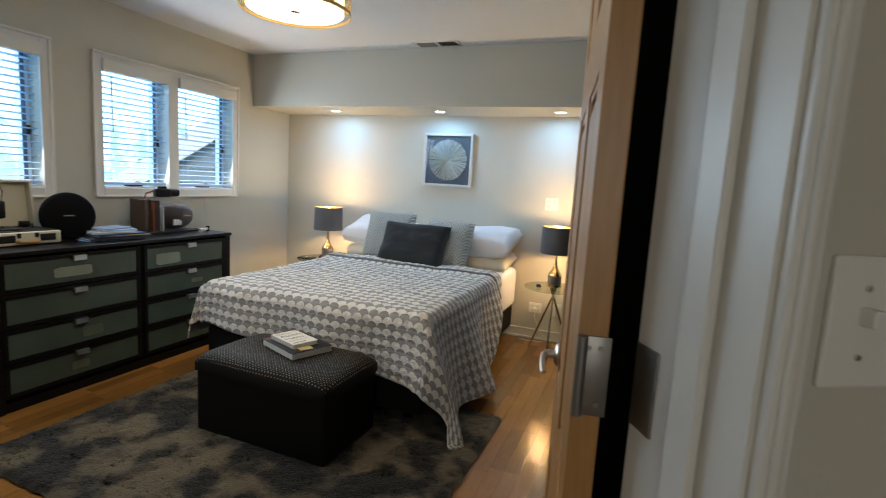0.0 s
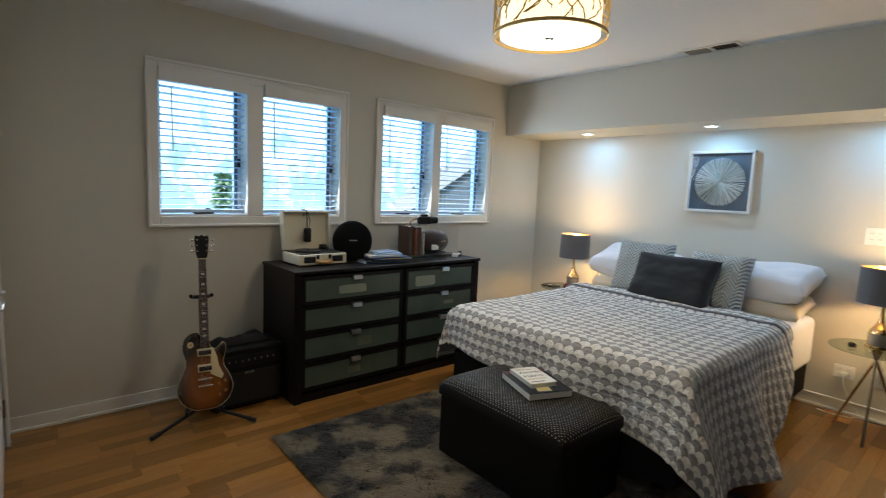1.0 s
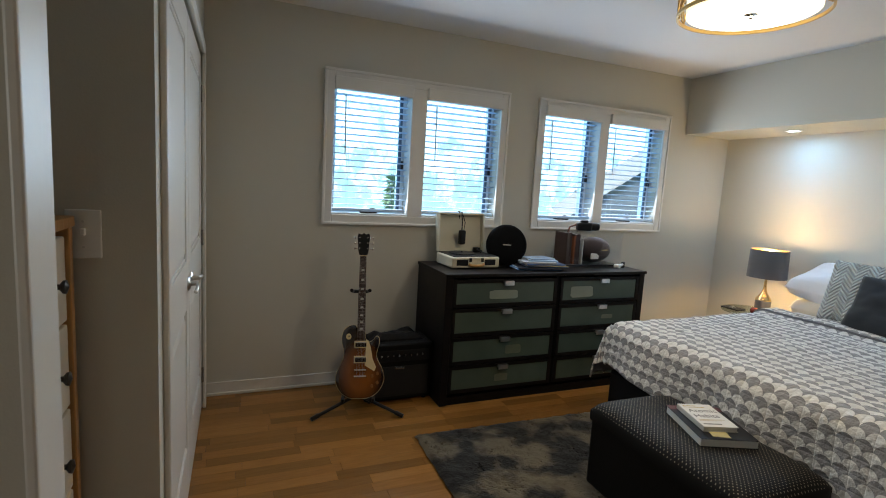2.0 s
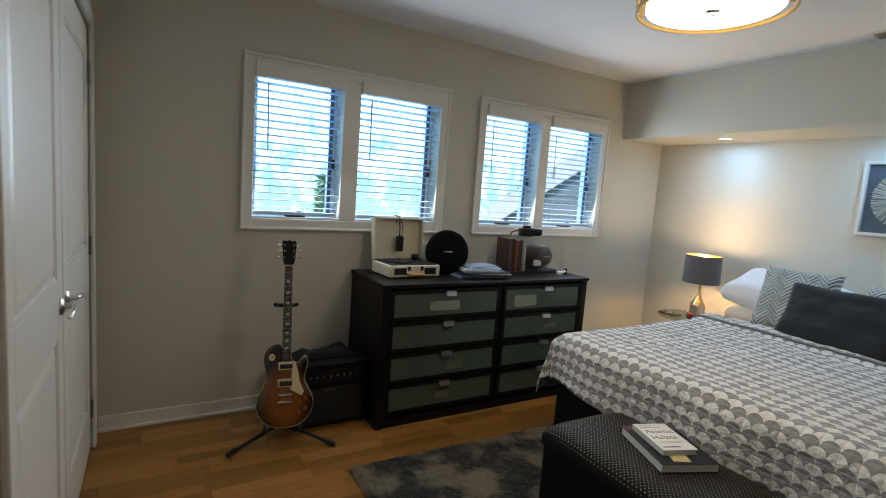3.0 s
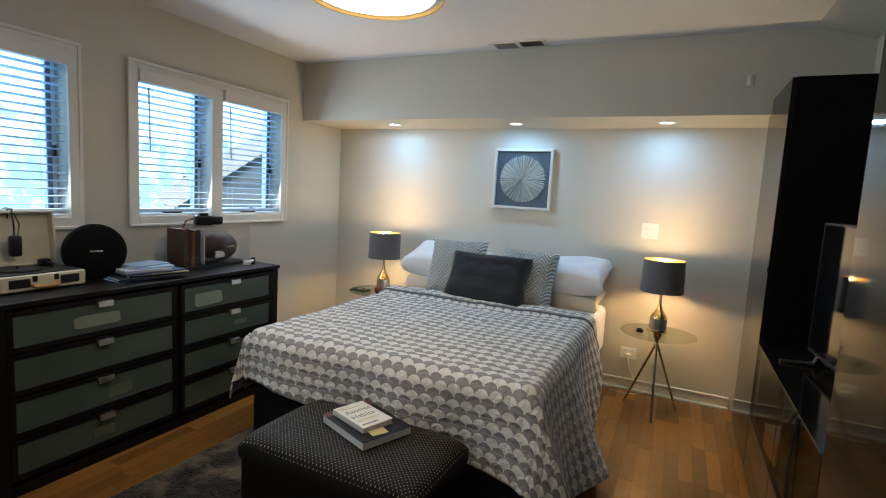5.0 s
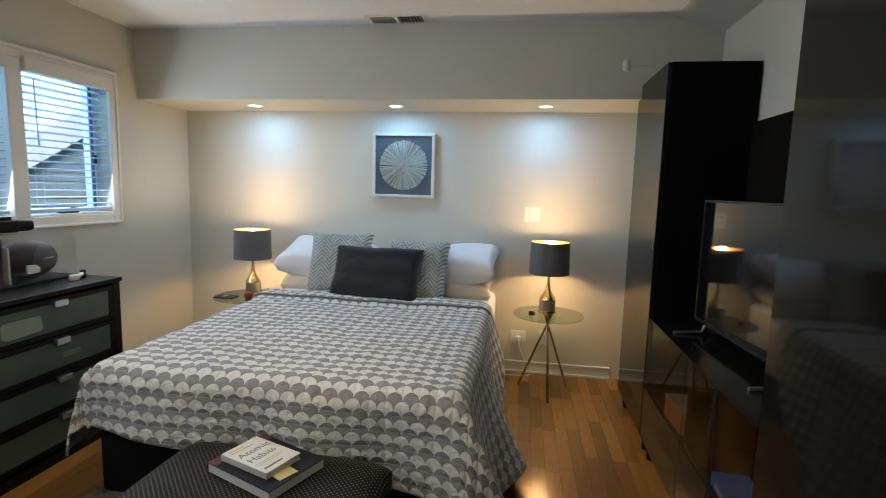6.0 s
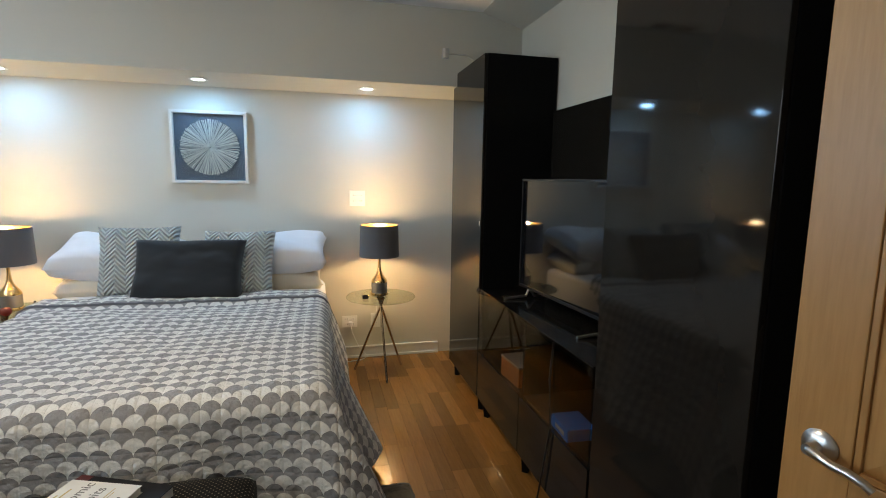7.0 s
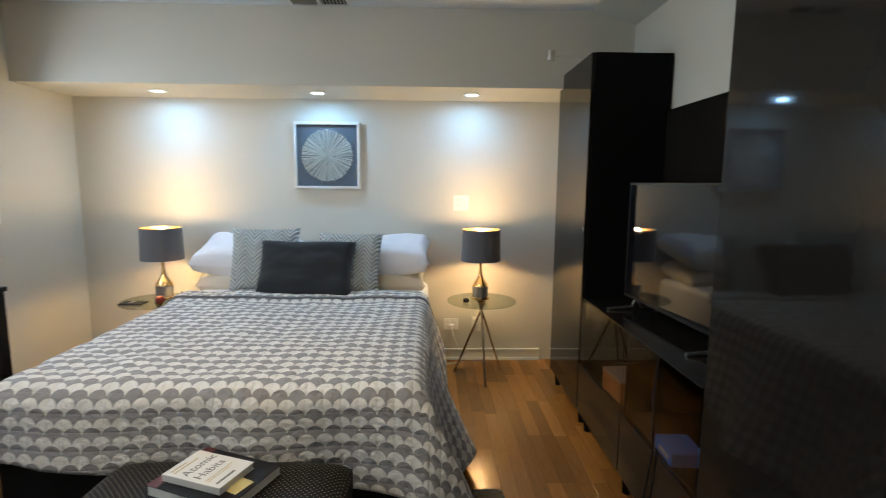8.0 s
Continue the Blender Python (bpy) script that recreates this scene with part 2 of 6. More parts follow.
# entry: a wall set at an angle, with the right-hand jamb and the door hung on it
ENTRY = pose(3.562, -3.842, 0, 0, 0, 30)
entry = bmesh.new()
box((0.02, -0.172, 0), (2.4, 0, H), bm=entry, m=ENTRY)
box((-1.22, -0.172, 2.07), (0.02, 0, H), bm=entry, m=ENTRY)
tagged(part("wall_entry", entry, WALL), "greige wall around the bedroom doorway", "wall", kind="structure")
jamb = bmesh.new()
box((0.0, -0.177, 0), (0.02, 0.0, 2.07), bm=jamb, m=ENTRY)
box((-0.012, -0.125, 0), (-0.001, -0.085, 2.05), 0.003, bm=jamb, m=ENTRY)
box((-1.22, -0.177, 2.05), (0.0, 0.0, 2.07), bm=jamb, m=ENTRY)
tagged(part("door_jamb", jamb, TRIM), "white painted door jamb with stop", "jamb", kind="structure")
casing = bmesh.new()
box((0.005, -0.192, 0), (0.034, -0.175, 2.12), 0.005, bm=casing, m=ENTRY)
box((0.010, -0.198, 0), (0.019, -0.190, 2.12), 0.003, bm=casing, m=ENTRY)
tagged(part("trim_entry", casing, TRIM), "white moulded door casing", "trim", kind="structure")
tagged(part("trim_stub", box((2.444, -4.472, 0), (2.556, -4.456, H - 0.002), 0.004), TRIM), "white wall-end casing", "trim", kind="structure")

# unseen hall behind the camera, walls made up; added window carries a fill lamp
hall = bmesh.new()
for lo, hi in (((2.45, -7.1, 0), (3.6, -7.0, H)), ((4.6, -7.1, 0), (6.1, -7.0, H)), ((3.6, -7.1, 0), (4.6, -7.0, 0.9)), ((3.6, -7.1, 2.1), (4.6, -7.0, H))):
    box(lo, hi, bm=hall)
tagged(part("wall_hall", hall, WALL), "unseen hall wall with an added window opening", "wall", kind="structure")
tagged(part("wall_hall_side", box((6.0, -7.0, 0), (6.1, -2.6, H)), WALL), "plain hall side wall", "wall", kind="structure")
lamp_object("hall_fill_light", "AREA", look((4.1, -6.98, 1.5), (4.1, -4, 1.3)), 10, (1.0, 0.98, 0.93), size=(0.95, 1.15))

# baseboards
bb = bmesh.new()
for lo, hi in (((0.0, -0.014, 0), (3.46, 0, 0.075)), ((0.0, -0.020, 0.075), (3.46, 0, 0.090)), ((0.0, -0.026, 0), (3.46, -0.0145, 0.018))):
    box(lo, hi, 0.003, bm=bb)
tagged(part("baseboard_north", bb, TRIM), "white profiled baseboard", "baseboard", kind="structure")
bb = bmesh.new()
for lo, hi in (((0, -4.36, 0), (0.014, -0.03, 0.085)), ((0, -4.36, 0), (0.024, -0.03, 0.018))):
    box(lo, hi, 0.003, bm=bb)
tagged(part("baseboard_west", bb, TRIM), "white baseboard below the windows", "baseboard", kind="structure")

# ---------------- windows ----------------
# the slats are white; the blue of the daylight is put into their colour
SLAT = mat("white_slat_daylight_blue", (0.50, 0.66, 0.83), 0.45, scale=30, stretch=(1, 0.1, 1), amount=0.2, bump=0.02)
SASHWHITE = mat("white_vinyl_sash", (0.72, 0.74, 0.75), 0.35, scale=50, amount=0.15)
# dark gasket, with some blue daylight put into its colour
GASKET = mat("dark_window_gasket", (0.12, 0.17, 0.24), 0.6, scale=60)
CRANK = mat("dark_bronze_crank", (0.05, 0.045, 0.04), 0.4, metal=0.6, scale=60)


def window(name, y0, y1, m0, m1, z0=1.115, z1=2.105):
    """Double casement in one casing: y0..y1 outside the casing, m0..m1 the post between the sashes."""
    w = thing(name, "white double casement window with bright daylight outside", "window", kind="structure")
    c = 0.062
    fr = bmesh.new()
    for lo, hi in (((0, y0, z0), (0.020, y0 + c, z1)), ((0, y1 - c, z0), (0.020, y1, z1)), ((0, y0 + c, z1 - c), (0.020, y1 - c, z1)),
                   ((0, y0 + c, z0), (0.020, y1 - c, z0 + c)), ((0, m0, z0 + c), (0.020, m1, z1 - c))):
        box(lo, hi, 0.004, bm=fr)
    for lo, hi in (((0.016, y0 - 0.004, z1 - 0.014), (0.030, y1 + 0.004, z1 + 0.004)), ((0.016, y0 - 0.004, z0), (0.028, y0 + 0.014, z1 - 0.014)), ((0.016, y1 - 0.014, z0), (0.028, y1 + 0.004, z1 - 0.014)), ((0.016, y0 - 0.004, z0 - 0.004), (0.028, y1 + 0.004, z0 + 0.012))):
        box(lo, hi, 0.003, bm=fr)
    part("casing", fr, TRIM, w)
    box_in = bmesh.new()
    box((-0.155, m0 + 0.006, z0 + c), (-0.001, m1 - 0.006, z1 - c), bm=box_in)
    part("window_post", box_in, TRIM, w)
    for a, b in ((y0 + c, m0), (m1, y1 - c)):
        sash = part("sash", box((-0.15, a, z0 + c), (-0.10, a + 0.035, z1 - c), 0.004), SASHWHITE, w)
        more = bmesh.new()
        box((-0.15, b - 0.045, z0 + c), (-0.10, b, z1 - c), 0.004, bm=more)
        box((-0.15, a + 0.035, z0 + c), (-0.10, b - 0.045, z0 + c + 0.04), 0.004, bm=more)
        box((-0.15, a + 0.035, z1 - c - 0.035), (-0.10, b - 0.045, z1 - c), 0.004, bm=more)
        part("sash_rail", more, SASHWHITE, w)
        part("gasket", box((-0.098, b - 0.052, z0 + c + 0.02), (-0.088, b - 0.028, z1 - c - 0.02), 0.002), GASKET, w)
        pane = part("pane", box((-0.128, a + 0.03, z0 + c + 0.035), (-0.122, b - 0.04, z1 - c - 0.03)), WINDOWGLASS, w)
        pane.visible_shadow = False
        part("sill", box((-0.10, a, z0 + c - 0.004), (0.012, b, z0 + c + 0.012), 0.003), SASHWHITE, w)
        mid = (a + b) / 2
        cr = box((-0.07, mid - 0.06, z0 + c + 0.012), (-0.02, mid + 0.06, z0 + c + 0.028), 0.006)
        tube([(-0.04, mid - 0.02, z0 + c + 0.028), (-0.03, mid + 0.02, z0 + c + 0.045), (-0.02, mid + 0.06, z0 + c + 0.035)], 0.006, bm=cr)
        part("crank", cr, CRANK, w, "dark folding window crank")
        part("latch", box((-0.095, b - 0.03, 1.50), (-0.075, b - 0.012, 1.56), 0.004), CRANK, w)
    return w


window("window_1", -3.675, -2.335, -3.09, -2.98)
window("window_2", -2.073, -0.747, -1.485, -1.395)

SLATMESH = {}


def blind(y0, y1, z_top=2.055, z_bot=1.2):
    """Faux-wood venetian blind, slats open and slightly tipped."""
    b = thing("venetian_blind", "white venetian blind with open slats in the window", "blind", group="window blinds")
    part("valance", box((0.003, y0 - 0.006, z_top - 0.075), (0.045, y1 + 0.006, z_top + 0.005), 0.004), TRIM, b, "flat white valance board")
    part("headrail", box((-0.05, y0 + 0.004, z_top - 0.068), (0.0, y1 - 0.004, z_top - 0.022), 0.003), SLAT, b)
    key = round(y1 - y0, 3)
    if key not in SLATMESH:
        bm = bmesh.new()
        half, n = (y1 - y0) / 2 - 0.006, 6
        rows = []
        for i in range(n + 1):
            s = -0.024 + 0.048 * i / n
            lift = 0.0035 * (1 - (s / 0.024) ** 2)
            rows.append([bm.verts.new((s, -half, lift)), bm.verts.new((s, half, lift)), bm.verts.new((s, half, lift - 0.0028)), bm.verts.new((s, -half, lift - 0.0028))])
        for p, q in zip(rows, rows[1:]):
            for k in range(4):
                bm.faces.new((p[k], p[(k + 1) % 4], q[(k + 1) % 4], q[k]))
        bm.faces.new(rows[0])
        bm.faces.new(list(reversed(rows[-1])))
        bmesh.ops.recalc_face_normals(bm, faces=bm.faces)
        me = bpy.data.meshes.new("slat")
        bm.to_mesh(me)
        bm.free()
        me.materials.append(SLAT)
        SLATMESH[key] = me
    n = 18
    lo, hi = z_bot + 0.045, z_top - 0.095
    for i in range(n):
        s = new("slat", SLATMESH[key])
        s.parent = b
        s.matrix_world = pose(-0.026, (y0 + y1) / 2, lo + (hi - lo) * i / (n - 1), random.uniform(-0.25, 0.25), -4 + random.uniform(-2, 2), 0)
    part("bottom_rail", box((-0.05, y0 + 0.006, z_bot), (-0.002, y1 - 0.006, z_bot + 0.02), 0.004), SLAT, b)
    cords = bmesh.new()
    for y in (y0 + 0.10, y1 - 0.10):
        for x in (-0.052, 0.0):
            rod((x, y, z_bot + 0.02), (x, y, z_top - 0.03), 0.0012, sides=5, bm=cords)
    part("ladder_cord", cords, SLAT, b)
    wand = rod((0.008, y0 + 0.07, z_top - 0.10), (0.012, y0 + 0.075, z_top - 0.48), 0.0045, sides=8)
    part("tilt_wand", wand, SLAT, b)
    return b


for a, b in ((-3.61, -3.095), (-2.975, -2.40), (-2.01, -1.49), (-1.39, -0.807)):
    blind(a, b)
for y0, y1 in ((-3.64, -2.40), (-2.015, -0.805)):
    lamp_object("window_daylight", "AREA", look((0.07, (y0 + y1) / 2, 1.63), (2.5, (y0 + y1) / 2, 0.95)), 13.5, (0.86, 0.93, 1.0), size=(y1 - y0, 0.9))
    lamp_object("window_skylight", "AREA", look((-0.30, (y0 + y1) / 2, 1.75), (2.5, (y0 + y1) / 2, 1.2)), 15, (0.30, 0.64, 1.0), size=(y1 - y0, 0.9))

# ---------------- outside the windows ----------------
LAWN = mat("lawn", (0.07, 0.12, 0.035), 0.9, tint=(0.045, 0.08, 0.02), scale=3, amount=0.8, coarse=0.3, coarse_amount=0.4)
SIDING = mat("grey_siding", (0.25, 0.32, 0.40), 0.7, scale=8, amount=0.4)
ROOFING = mat("roof_shingle", (0.16, 0.16, 0.17), 0.9, scale=6, amount=0.6)
# paler than spruce green: bright outdoor glare is put into the colour
LEAVES = mat("spruce_foliage_glare", (0.44, 0.66, 0.46), 0.8, tint=(0.32, 0.52, 0.34), scale=2, amount=0.8, random_tone=0.3)
BARK = mat("tree_bark", (0.10, 0.075, 0.055), 0.9, scale=10, amount=0.6, bump=0.2)
GZ = -2.6


def distance_backdrop():
    """Glowing board of bright hazy sky and a far belt of trees, well beyond the garden."""
    m = bpy.data.materials.new("distance_glow")
    m.use_nodes = True
    n, ln = m.node_tree.nodes, m.node_tree.links
    co = n.new("ShaderNodeTexCoord")
    a = n.new("ShaderNodeTexNoise")
    a.inputs["Scale"].default_value = 0.40
    a.inputs["Detail"].default_value = 8
    a.inputs["Roughness"].default_value = 0.72
    ln.new(co.outputs["Object"], a.inputs["Vector"])
    sep = n.new("ShaderNodeSeparateXYZ")
    ln.new(co.outputs["Object"], sep.inputs[0])
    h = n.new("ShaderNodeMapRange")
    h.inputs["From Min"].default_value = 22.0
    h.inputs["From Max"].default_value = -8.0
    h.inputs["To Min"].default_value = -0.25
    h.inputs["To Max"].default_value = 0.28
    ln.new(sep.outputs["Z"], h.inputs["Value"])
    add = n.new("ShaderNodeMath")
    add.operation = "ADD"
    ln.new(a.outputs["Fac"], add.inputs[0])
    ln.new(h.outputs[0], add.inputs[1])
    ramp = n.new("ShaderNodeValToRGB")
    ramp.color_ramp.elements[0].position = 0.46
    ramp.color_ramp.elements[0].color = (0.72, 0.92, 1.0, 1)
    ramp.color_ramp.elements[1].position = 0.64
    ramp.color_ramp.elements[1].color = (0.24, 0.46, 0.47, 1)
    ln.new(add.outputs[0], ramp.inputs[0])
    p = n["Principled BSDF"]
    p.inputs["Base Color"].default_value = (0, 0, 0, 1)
    # sky and trees alike emit, standing in for outdoor brightness
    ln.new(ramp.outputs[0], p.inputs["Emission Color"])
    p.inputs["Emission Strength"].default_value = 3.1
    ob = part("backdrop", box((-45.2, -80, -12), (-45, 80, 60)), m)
    return tagged(ob, "glowing backdrop of bright hazy sky and far trees outside", "backdrop", kind="structure")


distance_backdrop()
tagged(part("ground", box((-400, -400, GZ - 0.5), (400, 400, GZ)), LAWN), "green lawn below the upper-floor windows", "ground", kind="structure")


def house():
    h = thing("neighbour_house", "grey sided house gable with white rake boards", "house", pose(-11.06, 14.12, GZ, 0, 0, -43.8))
    W, eave, ridge, D = 5.0, 3.85, 7.39, 9.0
    wall = slab([(-W, 0), (W, 0), (W, eave), (0, ridge), (-W, eave)], D, m=pose(0, 0, 0, 90, 0, 90))
    bmesh.ops.recalc_face_normals(wall, faces=wall.faces)
    part("wall", wall, SIDING, h)
    laps = bmesh.new()
    z = 0.15
    while z < ridge - 0.3:
        half = W if z < eave else W * (ridge - z) / (ridge - eave)
        box((D, -half, z), (D + 0.02, half, z + 0.16), bm=laps)
        z += 0.18
    part("siding_board", laps, SIDING, h)
    for s in (-1, 1):
        a, b = Vector((D / 2, s * (W + 0.35), eave - 0.35)), Vector((D / 2, 0, ridge + 0.06))
        d = b - a
        ang = math.degrees(math.atan2(d.z, d.y))
        m = Matrix.Translation((a + b) / 2) @ pose(0, 0, 0, ang, 0, 0)
        part("roof", box((-D / 2 - 0.3, -d.length / 2, 0), (D / 2 + 0.3, d.length / 2, 0.1), m=m), ROOFING, h)
        part("rake_board", box((D / 2 + 0.22, -d.length / 2, -0.34), (D / 2 + 0.32, d.length / 2, 0.12), m=m), mat("white_rake_paint", (0.84, 0.88, 0.92), 0.6, scale=8, amount=0.2) if s < 0 else bpy.data.materials["white_rake_paint"], h, "wide white rake board")
    return h


house()


def tree(x, y, height, spread, seed):
    rng = random.Random(seed)
    t = thing("tree", "tall leafy garden tree beyond the window", "tree", pose(x, y, GZ), group="garden trees")
    part("trunk", rod((0, 0, 0), (0, 0, height * 0.95), 0.16, 0.02, sides=8), BARK, t)
    crown = bmesh.new()
    for i in range(1500):
        h = rng.random() ** 1.3
        r = spread * (1 - h) * (0.35 + 0.65 * rng.random())
        a = rng.uniform(0, 6.283)
        p = Vector((r * math.cos(a), r * math.sin(a), height * (0.10 + 0.90 * h)))
        q = Euler((rng.uniform(-0.7, 0.7), rng.uniform(-0.7, 0.7), a)).to_matrix()
        s = rng.uniform(0.12, 0.30)
        vs = [crown.verts.new(p + q @ Vector(v) * s) for v in ((-0.3, 0, 0), (0.6, -0.5, -0.15), (1.5, 0, -0.5), (0.6, 0.5, -0.15))]
        crown.faces.new(vs)
    part("crown", crown, LEAVES, t)


tree(-12.0, 0.6, 4.15, 1.0, 3)

# ---------------- dresser ----------------


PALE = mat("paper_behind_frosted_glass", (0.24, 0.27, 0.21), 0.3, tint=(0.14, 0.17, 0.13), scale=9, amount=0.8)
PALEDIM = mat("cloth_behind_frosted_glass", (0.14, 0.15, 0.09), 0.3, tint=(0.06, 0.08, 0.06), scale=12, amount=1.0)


def dresser():
    d = thing("dresser", "black-brown eight-drawer dresser with frosted glass fronts", "dresser")
    x0, x1, y0, y1, top = 0.04, 0.55, -2.99, -1.385, 0.865
    part("top", box((x0 - 0.005, y0 - 0.006, top - 0.022), (x1 + 0.012, y1 + 0.006, top), 0.003), BLACKWOOD, d)
    for a, b in ((y0, y0 + 0.05), (y1 - 0.05, y1)):
        part("side_panel", box((x0, a, 0), (x1, b, top - 0.022), 0.003), BLACKWOOD, d)
    body = bmesh.new()
    box((x0, y0 + 0.05, 0.07), (x0 + 0.008, y1 - 0.05, top - 0.022), bm=body)
    ym = y0 + 0.05 + 0.795
    box((x0 + 0.008, ym - 0.02, 0.07), (x1 - 0.012, ym + 0.02, top - 0.022), bm=body)
    box((x0 + 0.008, y0 + 0.05, 0.05), (x1 - 0.03, y1 - 0.05, 0.075), bm=body)
    part("carcass", body, MATTBLACK, d)
    part("plinth", box((x0 + 0.2, y0 + 0.05, 0), (x1 - 0.012, y1 - 0.05, 0.052)), BLACKWOOD, d)
    rows = 4
    z0, z1 = 0.078, top - 0.032
    step = (z1 - z0) / rows
    for c, (a, b) in enumerate(((y0 + 0.052, ym - 0.014), (ym + 0.014, y1 - 0.052))):
        for r in range(rows):
            lo, hi = z0 + r * step, z0 + (r + 1) * step - 0.006
            fr = bmesh.new()
            t = 0.024
            for p, q in (((x1 - 0.018, a, lo), (x1, a + t, hi)), ((x1 - 0.018, b - t, lo), (x1, b, hi)), ((x1 - 0.018, a + t, lo), (x1, b - t, lo + t)), ((x1 - 0.018, a + t, hi - t), (x1, b - t, hi))):
                box(p, q, 0.0015, bm=fr)
            dr = part("drawer", fr, BLACKWOOD, d)
            part("frosted_panel", box((x1 - 0.014, a + t, lo + t), (x1 - 0.006, b - t, hi - t)), FROST, dr, "frosted green-grey glass panel")
            inner = box((x1 - 0.40, a + 0.03, lo + 0.01), (x1 - 0.02, b - 0.03, lo + 0.10))
            part("drawer_box", inner, MATTBLACK, dr)
            seen = {(0, 3): (0.47, 0.21, 0.058), (1, 3): (0.27, 0.19, 0.078), (1, 2): (0.62, 0.10, 0.03), (0, 1): (0.60, 0.12, 0.06), (0, 0): (0.50, 0.10, 0.05)}.get((c, r))
            if seen:
                yy, wd, hg = a + seen[0] * (b - a), seen[1], seen[2]
                zz = (lo + hi) / 2 - 0.012
                pts = []
                for k in range(28):
                    ang = 2 * math.pi * k / 28
                    ca, sa = math.cos(ang), math.sin(ang)
                    wob = 1 + 0.10 * noise.noise(Vector((ca * 2 + c * 5, sa * 2 + r * 3, 0)))
                    pts.append((yy + wob * wd / 2 * math.copysign(abs(ca) ** 0.28, ca), zz + wob * hg / 2 * math.copysign(abs(sa) ** 0.28, sa)))
                lay = Matrix(((0, 0, 1, x1 - 0.0062), (1, 0, 0, 0), (0, 1, 0, 0), (0, 0, 0, 1)))
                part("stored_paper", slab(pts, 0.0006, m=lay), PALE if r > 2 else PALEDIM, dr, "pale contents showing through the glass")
            h = bmesh.new()
            ymid = (a + b) / 2 + (0.02 if c else 0.0)
            box((x1 - 0.001, ymid - 0.036, hi - 0.030), (x1 + 0.022, ymid + 0.036, hi - 0.010), 0.003, bm=h)
            box((x1 + 0.014, ymid - 0.036, hi - 0.040), (x1 + 0.022, ymid + 0.036, hi - 0.028), 0.002, bm=h)
            part("handle", h, STEEL, dr, "small brushed steel tab handle")
    return d


dresser()

# ---------------- bed ----------------
BX0, BX1, BY = 1.04, 2.57, -2.10     # mattress sides and foot
BTOP = 0.64


def bed():
    b = thing("bed", "queen bed with a dark upholstered base and white mattress", "bed")
    part("base", box((BX0 + 0.01, BY + 0.01, 0.09), (BX1 - 0.01, -0.03, 0.36), 0.02, 3), BEDBASE, b, "dark upholstered box base")
    for x in (BX0 + 0.12, BX1 - 0.12):
        for y in (BY + 0.12, -0.18):
            part("leg", box((x - 0.03, y - 0.03, 0), (x + 0.03, y + 0.03, 0.092), 0.004), MATTBLACK, b)
    part("mattress", box((BX0, BY, 0.36), (BX1, -0.02, BTOP - 0.012), 0.06, 4), LINEN, b, smooth=60)
    return b


bed()


